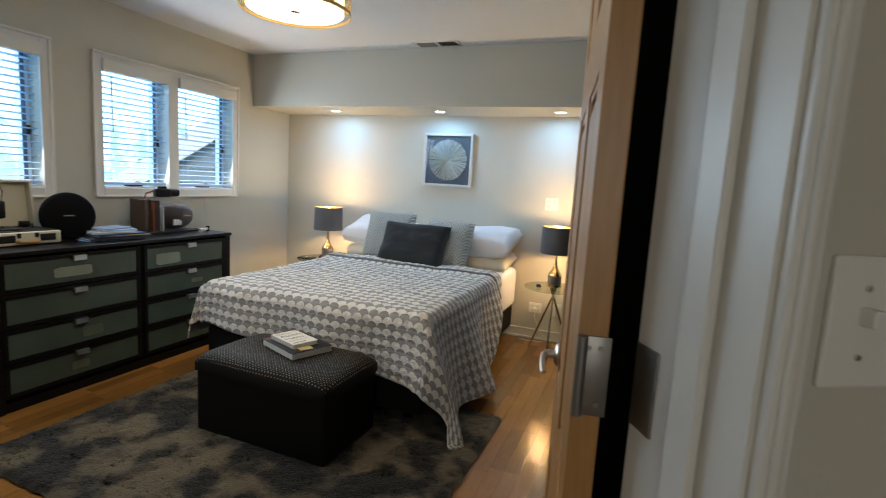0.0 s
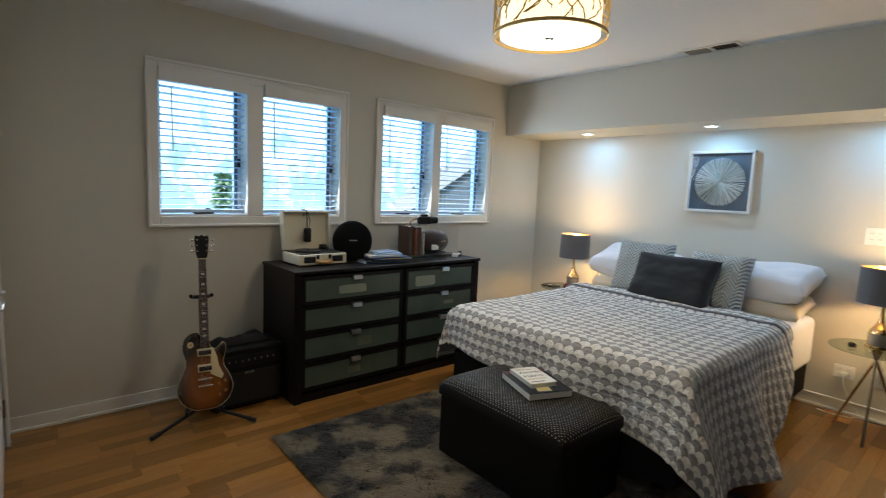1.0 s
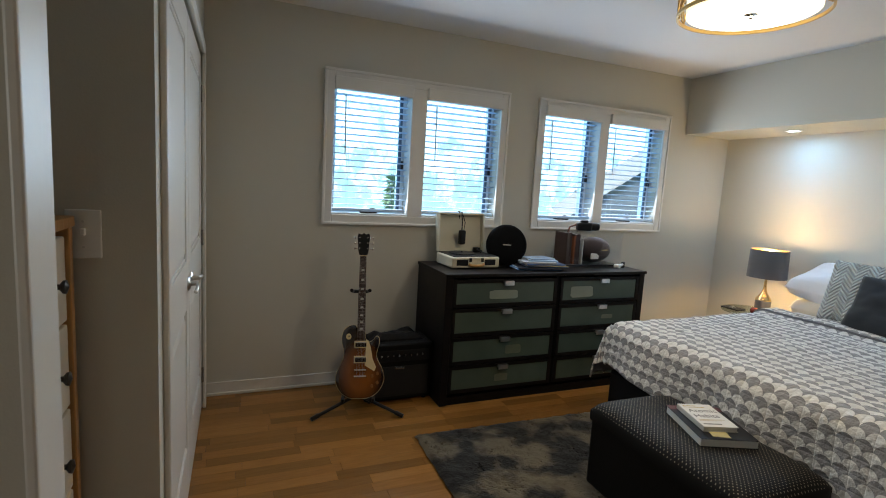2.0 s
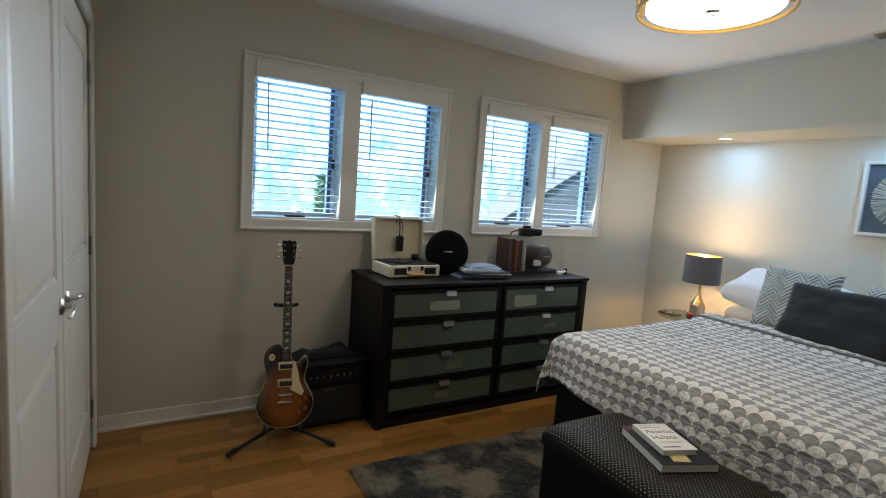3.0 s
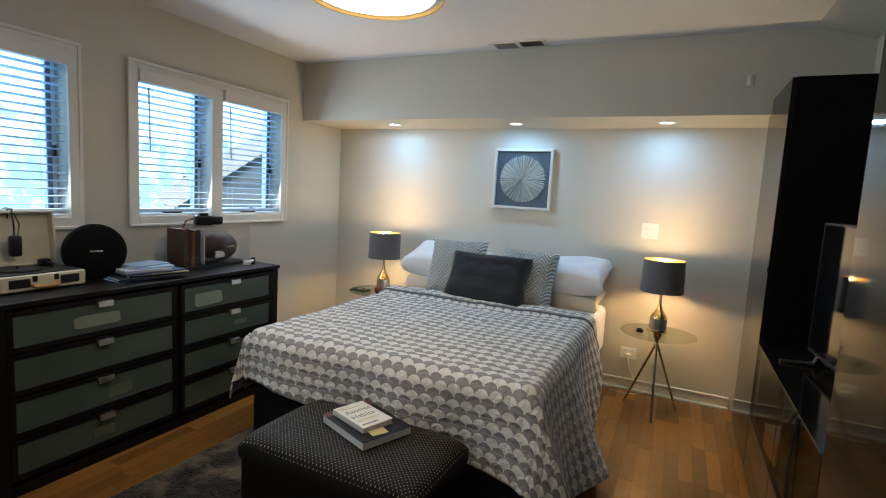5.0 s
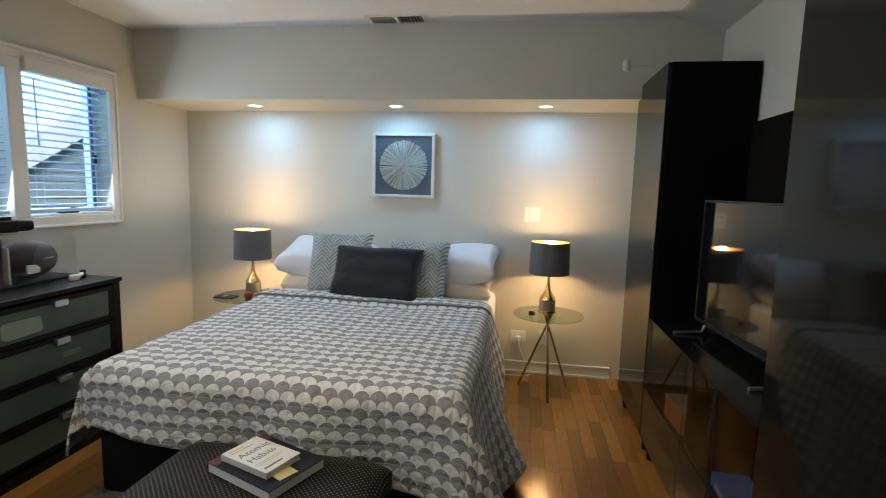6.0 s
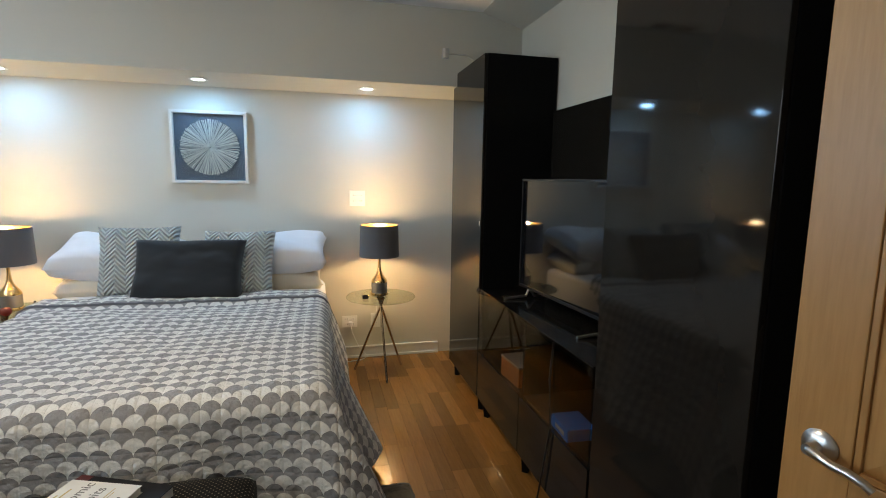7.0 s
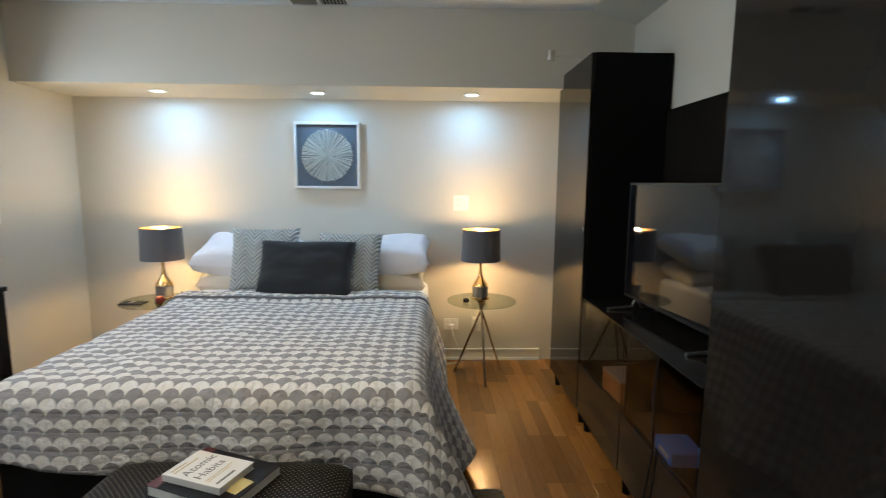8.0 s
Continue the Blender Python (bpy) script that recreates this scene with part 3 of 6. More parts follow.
def quilt_material():
    """Cotton printed with rows of scallops, light on grey, read from the cloth's own measures."""
    m = bpy.data.materials.new("scallop_print_cotton")
    m.use_nodes = True
    n, ln = m.node_tree.nodes, m.node_tree.links
    p = n["Principled BSDF"]
    p.inputs["Roughness"].default_value = 0.9
    p.inputs["Sheen Weight"].default_value = 0.25

    def op(kind, a, b=None, c=None):
        node = n.new("ShaderNodeMath")
        node.operation = kind
        for k, v in enumerate((a, b, c)):
            if v is None:
                continue
            if isinstance(v, (int, float)):
                node.inputs[k].default_value = v
            else:
                ln.new(v, node.inputs[k])
        return node.outputs[0]

    uv = n.new("ShaderNodeUVMap")
    sep = n.new("ShaderNodeSeparateXYZ")
    ln.new(uv.outputs[0], sep.inputs[0])
    u = op("DIVIDE", sep.outputs["X"], 0.064)
    v = op("DIVIDE", sep.outputs["Y"], 0.031)
    row = op("FLOOR", v)
    fv = op("FRACT", v)

    def fan(r):
        us = op("ADD", u, op("MULTIPLY", op("FLOORED_MODULO", r, 2.0), 0.5))
        return us, op("SUBTRACT", op("FRACT", us), 0.5)

    # each fan springs from the foot of its row; outside its arc the row behind shows
    up = op("ADD", row, 1.0)
    us0, dx0 = fan(row)
    us1, dx1 = fan(up)
    dy = op("MULTIPLY", fv, 0.5)
    d0 = op("SQRT", op("ADD", op("MULTIPLY", dx0, dx0), op("MULTIPLY", dy, dy)))
    inside = op("LESS_THAN", d0, 0.5)
    outside = op("SUBTRACT", 1.0, inside)
    rr = op("ADD", op("MULTIPLY", inside, row), op("MULTIPLY", outside, up))
    cc = op("ADD", op("MULTIPLY", inside, op("FLOOR", us0)), op("MULTIPLY", outside, op("FLOOR", us1)))
    dd = op("MULTIPLY", inside, d0)
    light = op("FLOORED_MODULO", rr, 2.0)
    comb = n.new("ShaderNodeCombineXYZ")
    ln.new(rr, comb.inputs[0])
    ln.new(cc, comb.inputs[1])
    wn_ = n.new("ShaderNodeTexWhiteNoise")
    wn_.noise_dimensions = "2D"
    ln.new(comb.outputs[0], wn_.inputs["Vector"])
    tone = op("MULTIPLY_ADD", wn_.outputs["Value"], 0.10, 0.94)
    mix = n.new("ShaderNodeMix")
    mix.data_type = "RGBA"
    mix.inputs["A"].default_value = (0.262, 0.257, 0.255, 1)
    mix.inputs["B"].default_value = (0.71, 0.695, 0.65, 1)
    ln.new(light, mix.inputs["Factor"])
    edge = op("GREATER_THAN", dd, 0.475)
    dark = op("SUBTRACT", 1.0, op("MULTIPLY", edge, 0.22))
    co = n.new("ShaderNodeTexCoord")
    weave = n.new("ShaderNodeTexNoise")
    weave.inputs["Scale"].default_value = 350
    ln.new(co.outputs["Object"], weave.inputs["Vector"])
    val = op("MULTIPLY", op("MULTIPLY", tone, dark), op("MULTIPLY_ADD", weave.outputs["Fac"], 0.25, 0.875))
    hs = n.new("ShaderNodeHueSaturation")
    ln.new(mix.outputs["Result"], hs.inputs["Color"])
    ln.new(val, hs.inputs["Value"])
    ln.new(hs.outputs["Color"], p.inputs["Base Color"])
    # quilting: stitched rows puff between the seams, with crumples
    crumple = n.new("ShaderNodeTexNoise")
    crumple.inputs["Scale"].default_value = 38
    crumple.inputs["Detail"].default_value = 4
    ln.new(co.outputs["Object"], crumple.inputs["Vector"])
    seam = op("POWER", op("ABSOLUTE", op("SINE", op("MULTIPLY", sep.outputs["X"], math.pi / 0.064))), 0.5)
    seam2 = op("POWER", op("ABSOLUTE", op("SINE", op("MULTIPLY", sep.outputs["Y"], math.pi / 0.064))), 0.5)
    height = op("ADD", op("MULTIPLY", op("ADD", seam, seam2), 0.28), op("MULTIPLY", crumple.outputs["Fac"], 0.95))
    b = n.new("ShaderNodeBump")
    b.inputs["Strength"].default_value = 1.0
    b.inputs["Distance"].default_value = 0.015
    ln.new(height, b.inputs["Height"])
    ln.new(b.outputs[0], p.inputs["Normal"])
    return m


QUILT = quilt_material()
QUILTBACK = mat("grey_quilt_backing", (0.11, 0.11, 0.12), 0.9, scale=200, amount=0.4, bump=0.3, bump_scale=40, sheen=0.2)


def drape(s, half, drop_scale=1.0):
    """Across the bed: offset s from the middle line becomes (sideways, down)."""
    side = -1 if s < 0 else 1
    a, r = abs(s), 0.07
    flat = half - r
    if a <= flat:
        return s, 0.0
    arc = r * math.pi / 2
    if a <= flat + arc:
        t = (a - flat) / r
        return side * (flat + r * math.sin(t)), -r * (1 - math.cos(t))
    rest = a - flat - arc
    return side * (half + (0.31 if s > 0 else 0.06) * rest), -r - rest * 0.985


def quilt():
    q = thing("quilt", "grey and white scallop-print quilt draped over the bed", "quilt")
    bm = bmesh.new()
    uvl = bm.loops.layers.uv.new("UVMap")
    mid, half = (BX0 + BX1) / 2, (BX1 - BX0) / 2 + 0.022
    head, foot = -0.66, BY - 0.022
    LEN = -(foot - head)
    nu, nv = 150, 170
    grid = []
    for j in range(nv + 1):
        v = j / nv
        row = []
        for i in range(nu + 1):
            u = i / nu
            f = min(1.0, v / 0.34)
            f = f * f * (3 - 2 * f)
            right = 0.85 + 0.53 * f
            left = 0.80 + 0.30 * f
            s = -left + (left + right) * u
            # the hem runs a little askew, longer on the near right
            length = LEN + 0.285 + 0.06 * s + 0.02 * math.sin(s * 3.2 + 0.4)
            w = v * length
            sx, dz = drape(s * (1.0 - 0.03 * math.sin(3 * v)), half)
            r = 0.08
            flat = LEN - r
            if w <= flat:
                y, dy = head - w, 0.0
            elif w <= flat + r * math.pi / 2:
                t = (w - flat) / r
                y, dy = head - flat - r * math.sin(t), -r * (1 - math.cos(t))
            else:
                rest = w - flat - r * math.pi / 2
                y, dy = head - LEN - 0.10 * rest, -r - rest * 0.98
            z = BTOP + 0.016 + dz + dy
            x = mid + sx
            # where two sides hang over the corner the cloth folds outward
            if dz < -0.02 and dy < -0.02:
                k = min(-dz, -dy)
                z = BTOP + 0.016 + min(dz, dy) - (0.45 if sx > 0 else 0.12) * k
                x += 0.22 * k if sx > 0 else -0.01 * k
                y -= (0.08 if sx > 0 else 0.02) * k
            hang_side, hang_foot = max(0, -dz), max(0, -dy)
            n1 = noise.noise(Vector((x * 1.6, y * 1.6, 2.0)))
            n2 = noise.noise(Vector((x * 5, y * 5, 7.0)))
            n3 = noise.noise(Vector((s * 14, w * 14, 3.0)))
            puff = 0.013 * n1 + 0.010 * n2 + 0.0065 * n3 + 0.0035 * noise.noise(Vector((s * 27, w * 27, 9.0)))
            z += puff * (1 - 0.6 * min(1, (hang_side + hang_foot) / 0.2))
            x += math.copysign(hang_side, sx) * (0.10 * math.sin(w * 9 + 1.3 * n1) + 0.07 * n2)
            y -= hang_foot * (0.10 * math.sin(s * 10 + 2 * n1) + 0.07 * n2 + 0.03)
            # the turned-back top edge
            if v < 0.085:
                z += 0.024
            elif v < 0.10:
                z += 0.024 * (0.10 - v) / 0.015
            row.append((bm.verts.new((x, y, max(z, 0.03))), s + 2.0, 4.0 - w))
        grid.append(row)
    for j in range(nv):
        for i in range(nu):
            c = (grid[j][i], grid[j + 1][i], grid[j + 1][i + 1], grid[j][i + 1])
            f = bm.faces.new([k[0] for k in c])
            for loop, k in zip(f.loops, c):
                loop[uvl].uv = (k[1], k[2])
    fold = [[k[0].co + Vector((0, -0.004, 0.006))] for k in grid[int(0.092 * nv)]]
    ob = part("cover", bm, [QUILT, QUILTBACK], q, smooth=180)
    ob.modifiers.new("thick", "SOLIDIFY").thickness = -0.009
    ob.modifiers["thick"].material_offset = 1
    seam = [k[0] for k in fold]
    part("fold_piping", tube(seam, 0.0085, 6), QUILTBACK, q, "grey piping along the turned-back edge")
    return q


quilt()


def cushion(name, label, w, h, d, material, m, corner=0.5, seed=1, lumps=0.012, group="", category="pillow"):
    """Stuffed rectangular pillow: w wide, h high, d thick, lying in its own x-y plane."""
    bm = bmesh.new()
    n = 28
    def side(sign):
        g = []
        for j in range(n + 1):
            row = []
            for i in range(n + 1):
                a, b = -1 + 2 * i / n, -1 + 2 * j / n
                pinch = 1 - 0.07 * (1 - a * a) * abs(b) ** 3
                pinch2 = 1 - 0.07 * (1 - b * b) * abs(a) ** 3
                x, y = a * w / 2 * pinch2, b * h / 2 * pinch
                t = max(0.0, (1 - a ** 4)) ** 0.5 * max(0.0, (1 - b ** 4)) ** 0.5
                k = noise.noise(Vector((a * 1.7 + seed, b * 1.7, sign))) * lumps * t * 2 + noise.noise(Vector((a * 5 + seed, b * 5, sign))) * lumps * 0.5 * t
                row.append(bm.verts.new((x, y, sign * (d / 2 * t ** corner + 0.002) + k)))
            g.append(row)
        for j in range(n):
            for i in range(n):
                f = (g[j][i], g[j][i + 1], g[j + 1][i + 1], g[j + 1][i])
                bm.faces.new(f if sign > 0 else tuple(reversed(f)))
        return g
    top, bot = side(1), side(-1)
    rim = lambda g: [g[0][i] for i in range(n)] + [g[i][n] for i in range(n)] + [g[n][n - i] for i in range(n)] + [g[n - i][0] for i in range(n)]
    a, b = rim(top), rim(bot)
    for i in range(len(a)):
        k = (i + 1) % len(a)
        bm.faces.new((b[i], b[k], a[k], a[i]))
    ob = part(name, bm, material, smooth=180)
    ob.matrix_world = m
    return tagged(ob, label, category, group)


def herringbone():
    m = mat("grey_chevron_knit", (0.50, 0.53, 0.52), 0.9, tint=(0.42, 0.45, 0.45), scale=200, amount=0.5, sheen=0.3)
    n, ln = m.node_tree.nodes, m.node_tree.links
    co = n.new("ShaderNodeTexCoord")
    sep = n.new("ShaderNodeSeparateXYZ")
    ln.new(co.outputs["Object"], sep.inputs[0])

    def op(kind, a, b=None):
        node = n.new("ShaderNodeMath")
        node.operation = kind
        for k, v in enumerate((a, b)):
            if v is None:
                continue
            if isinstance(v, (int, float)):
                node.inputs[k].default_value = v
            else:
                ln.new(v, node.inputs[k])
        return node.outputs[0]
    zig = op("PINGPONG", sep.outputs["X"], 0.055)
    wave = op("SINE", op("MULTIPLY", op("ADD", op("MULTIPLY", zig, 1.1), sep.outputs["Y"]), 230.0))
    b = n.new("ShaderNodeBump")
    b.inputs["Strength"].default_value = 0.9
    b.inputs["Distance"].default_value = 0.006
    ln.new(wave, b.inputs["Height"])
    p = n["Principled BSDF"]
    ln.new(b.outputs[0], p.inputs["Normal"])
    old = p.inputs["Base Color"].links[0].from_socket
    hs = n.new("ShaderNodeHueSaturation")
    mr = n.new("ShaderNodeMapRange")
    mr.inputs["From Min"].default_value = -1
    mr.inputs["To Min"].default_value = 0.66
    mr.inputs["To Max"].default_value = 1.12
    ln.new(wave, mr.inputs["Value"])
    ln.new(old, hs.inputs["Color"])
    ln.new(mr.outputs[0], hs.inputs["Value"])
    ln.new(hs.outputs["Color"], p.inputs["Base Color"])
    return m


KNIT = herringbone()
for x, s in ((1.34, 1), (2.24, 2)):
    cushion("pillow", "cream bed pillow lying flat against the wall", 0.66, 0.40, 0.15, CREAMLINEN, pose(x, -0.24, 0.70, 8, 0, 0), seed=s, group="bed pillows")
cushion("pillow", "white plump bed pillow on top of another", 0.70, 0.46, 0.19, LINEN, pose(1.33, -0.24, 0.855, 16, 5, 2), seed=5, group="bed pillows")
cushion("pillow", "white plump bed pillow on top of another", 0.70, 0.46, 0.19, LINEN, pose(2.25, -0.23, 0.865, 14, -3, -2), seed=6, group="bed pillows")
cushion("throw_pillow", "grey chevron-knit square throw pillow", 0.44, 0.44, 0.15, KNIT, pose(1.51, -0.50, 0.862, 68, 0, 6), seed=9, group="throw pillows")
cushion("throw_pillow", "grey chevron-knit square throw pillow", 0.43, 0.43, 0.15, KNIT, pose(2.06, -0.50, 0.838, 66, 0, -5), seed=12, group="throw pillows")
cushion("lumbar_pillow", "charcoal velvet oblong throw pillow", 0.62, 0.38, 0.15, DARKVELVET, pose(1.81, -0.64, 0.825, 64, 0, -4), seed=15)
sheet = bmesh.new()
box((BX0 - 0.012, -0.80, 0.30), (BX1 + 0.016, -0.05, BTOP + 0.004), 0.05, 4, bm=sheet)
tagged(part("bed_sheet", sheet, LINEN, smooth=60), "white cotton sheet tucked over the mattress", "sheet")

# ---------------- ottoman and rug ----------------


def ottoman():
    o = thing("ottoman", "black storage ottoman with a dotted woven top", "ottoman", pose(1.938, -2.405, 0, 0, 0, -1))
    W, D, T = 0.405, 0.24, 0.445
    OTT = mat("black_woven_vinyl", (0.006, 0.0058, 0.0055), 0.5, spec=0.15, scale=120, amount=0.4, bump=0.1)
    m = mat("black_cloth_pale_dots", (0.007, 0.0065, 0.006), 0.6, spec=0.15, scale=200, amount=0.3)
    n, ln = m.node_tree.nodes, m.node_tree.links
    co = n.new("ShaderNodeTexCoord")
    mp = n.new("ShaderNodeMapping")
    mp.inputs["Rotation"].default_value = (0, 0, radians(45))
    mp.inputs["Scale"].default_value = (78, 78, 78)
    ln.new(co.outputs["Object"], mp.inputs["Vector"])
    vor = n.new("ShaderNodeTexVoronoi")
    vor.inputs["Scale"].default_value = 1.0
    vor.inputs["Randomness"].default_value = 0.0
    vor.voronoi_dimensions = "2D"
    ln.new(mp.outputs[0], vor.inputs["Vector"])
    lt = n.new("ShaderNodeMath")
    lt.operation = "LESS_THAN"
    lt.inputs[1].default_value = 0.165
    ln.new(vor.outputs["Distance"], lt.inputs[0])
    mx = n.new("ShaderNodeMix")
    mx.data_type = "RGBA"
    p = n["Principled BSDF"]
    geo = n.new("ShaderNodeNewGeometry")
    up = n.new("ShaderNodeSeparateXYZ")
    ln.new(geo.outputs["Normal"], up.inputs[0])
    flat = n.new("ShaderNodeMath")
    flat.operation = "GREATER_THAN"
    flat.inputs[1].default_value = 0.45
    ln.new(up.outputs["Z"], flat.inputs[0])
    both = n.new("ShaderNodeMath")
    both.operation = "MULTIPLY"
    ln.new(lt.outputs[0], both.inputs[0])
    ln.new(flat.outputs[0], both.inputs[1])
    ln.new(both.outputs[0], mx.inputs["Factor"])
    ln.new(p.inputs["Base Color"].links[0].from_socket, mx.inputs["A"])
    mx.inputs["B"].default_value = (0.24, 0.21, 0.155, 1)
    ln.new(mx.outputs["Result"], p.inputs["Base Color"])
    part("body", box((-W + 0.01, -D + 0.01, 0.02), (W - 0.01, D - 0.01, T - 0.09), 0.02, 3), OTT, o)
    lid = bmesh.new()
    nx, ny = 40, 26
    g = []
    for j in range(ny + 1):
        row = []
        for i in range(nx + 1):
            a, b = -1 + 2 * i / nx, -1 + 2 * j / ny
            k = (1 - abs(a) ** 8) ** 0.5 * (1 - abs(b) ** 6) ** 0.5
            cr = 1 - 0.035 * (a * a * b * b) ** 2
            row.append(lid.verts.new((a * (W + 0.004) * cr, b * (D + 0.004) * cr, T - 0.055 + 0.055 * k)))
        g.append(row)
    for j in range(ny):
        for i in range(nx):
            lid.faces.new((g[j][i], g[j][i + 1], g[j + 1][i + 1], g[j + 1][i]))
    ring = [g[0][i] for i in range(nx)] + [g[j][nx] for j in range(ny)] + [g[ny][nx - i] for i in range(nx)] + [g[ny - j][0] for j in range(ny)]
    low = [lid.verts.new((v.co.x, v.co.y, T - 0.10)) for v in ring]
    for i in range(len(ring)):
        k = (i + 1) % len(ring)
        lid.faces.new((low[i], low[k], ring[k], ring[i]))
    lid.faces.new(list(reversed(low)))
    part("padded_lid", lid, m, o, "padded lid in dotted black cloth", smooth=50)
    for x in (-W + 0.06, W - 0.06):
        for y in (-D + 0.06, D - 0.06):
            part("foot", rod((x, y, 0), (x, y, 0.022), 0.02, sides=12), MATTBLACK, o)
    return o


ottoman()

RUGPILE = mat("grey_shag_pile", (0.130, 0.106, 0.068), 0.95, spec=0.1, tint=(0.013, 0.012, 0.010), scale=13, amount=1.8, coarse=4.2, coarse_amount=9.0, shift=-4.75, bump=0.8, bump_scale=120, sheen=0.2)


def rug():
    rng = random.Random(4)
    bm = bmesh.new()
    W, D = 2.02, 1.60
    nx, ny = 140, 104
    g = []
    for j in range(ny + 1):
        row = []
        for i in range(nx + 1):
            a, b = i / nx, j / ny
            e = min(a, 1 - a, b * D / W, (1 - b) * D / W) * W
            z = 0.004 + 0.024 * min(1, e / 0.03) ** 0.6
            p = Vector((a * W - W / 2, b * D - D / 2, 0))
            z += (0.006 * noise.noise(p * 9) + 0.005 * noise.noise(p * 30)) * min(1, e / 0.05) + rng.uniform(-0.002, 0.002)
            edge = 0.012 * noise.noise(p * 16) * (1 if e < 0.03 else 0)
            row.append(bm.verts.new((p.x + edge, p.y + edge, max(z, 0.003))))
        g.append(row)
    for j in range(ny):
        for i in range(nx):
            bm.faces.new((g[j][i], g[j][i + 1], g[j + 1][i + 1], g[j + 1][i]))
    ob = part("rug", bm, RUGPILE, smooth=180)
    ob.matrix_world = pose(1.905, -2.495, 0.004, 0, 0, -1.5)
    tagged(ob, "dark grey mottled shag rug under the bed's foot", "rug")
    # loose tufts of pile
    tufts = bmesh.new()
    for _ in range(14000):
        x, y = rng.uniform(-W / 2 + 0.025, W / 2 - 0.025), rng.uniform(-D / 2 + 0.025, D / 2 - 0.025)
        a, r = rng.uniform(0, 6.283), rng.uniform(0.004, 0.010)
        d = Vector((rng.uniform(-0.016, 0.016), rng.uniform(-0.016, 0.016), rng.uniform(0.005, 0.013)))
        o = Vector((x, y, 0.022))
        tufts.faces.new([tufts.verts.new(v) for v in (o + Vector((r * math.cos(a), r * math.sin(a), 0)), o - Vector((r * math.cos(a), r * math.sin(a), 0)), o + d)])
    t = part("shag", tufts, RUGPILE, ob)
    tagged(t, kind="stuff")
    return ob


rug()

# ---------------- bedside tables and lamps ----------------


def side_table(x, y):
    t = thing("side_table", "round smoked-glass side table on a slim metal tripod", "table", pose(x, y, 0), group="bedside tables")
    part("glass_top", lathe([(0.0, 0.552), (0.238, 0.552), (0.242, 0.557), (0.238, 0.562), (0.0, 0.562)], 56), TABLEGLASS, t, smooth=40)
    hub = lathe([(0.0, 0.535), (0.022, 0.535), (0.030, 0.551), (0.0, 0.551)], 20)
    part("hub", hub, BRASS, t)
    for a in (-85, 35, 155):
        c, s = math.cos(radians(a)), math.sin(radians(a))
        part("leg", rod((0.20 * c, 0.20 * s, 0), (-0.02 * c, -0.02 * s, 0.545), 0.0075, 0.0085, sides=12), BRASS, t, smooth=40)
    return t


side_table(2.963, -0.355)
side_table(0.74, -0.39)


def table_lamp(x, y, z):
    l = thing("table_lamp", "lit table lamp with grey drum shade and smoked metal base", "lamp", pose(x, y, z), group="bedside lamps")
    part("foot", lathe([(0, 0), (0.062, 0), (0.064, 0.006), (0.062, 0.018), (0, 0.018)], 36), GOLDBRASS, l, smooth=40)
    part("base", lathe([(0, 0.018), (0.056, 0.018), (0.056, 0.092), (0, 0.092)], 36), mat("smoked_glass_base", (0.34, 0.33, 0.31), 0.2, metal=0.6, scale=20), l, "dark smoked cylinder base", smooth=40)
    part("neck", lathe([(0, 0.092), (0.056, 0.092), (0.054, 0.104), (0.038, 0.128), (0.022, 0.152), (0.014, 0.180), (0.010, 0.215), (0.008, 0.30), (0, 0.30)], 36), GOLDBRASS, l, "flared polished brass neck", smooth=60)
    sh = lathe([(0.138, 0.275), (0.132, 0.495), (0.130, 0.495), (0.136, 0.275)], 56, close=True)
    part("shade", sh, SHADE, l, "charcoal drum shade", smooth=40)
    inner = lathe([(0.1352, 0.278), (0.1292, 0.492), (0.1285, 0.492), (0.1345, 0.278)], 56, close=True)
    part("lining", inner, GOLD, l, "gold foil lining", smooth=40)
    spider = bmesh.new()
    for a in (0, 120, 240):
        rod((0, 0, 0.30), (0.131 * math.cos(radians(a)), 0.131 * math.sin(radians(a)), 0.30), 0.002, sides=6, bm=spider)
    part("spider", spider, BRASS, l)
    part("bulb", lathe([(0, 0.30), (0.014, 0.302), (0.016, 0.38), (0.030, 0.422), (0.034, 0.454), (0.023, 0.481), (0, 0.491)], 20), BULB, l, smooth=60)
    for ob in l.children:
        if ob.name.startswith("bulb"):
            ob.visible_shadow = False
    lamp_object("lamp_light", "POINT", Matrix.Translation((x, y, z + 0.476)), 7.2, (1.0, 0.75, 0.43), radius=0.03)
    lamp_object("lamp_light", "POINT", Matrix.Translation((x, y, z + 0.335)), 10.0, (1.0, 0.70, 0.33), radius=0.02)
    return l


table_lamp(2.957, -0.315, 0.5625)
table_lamp(0.75, -0.33, 0.5625)

# ---------------- picture ----------------


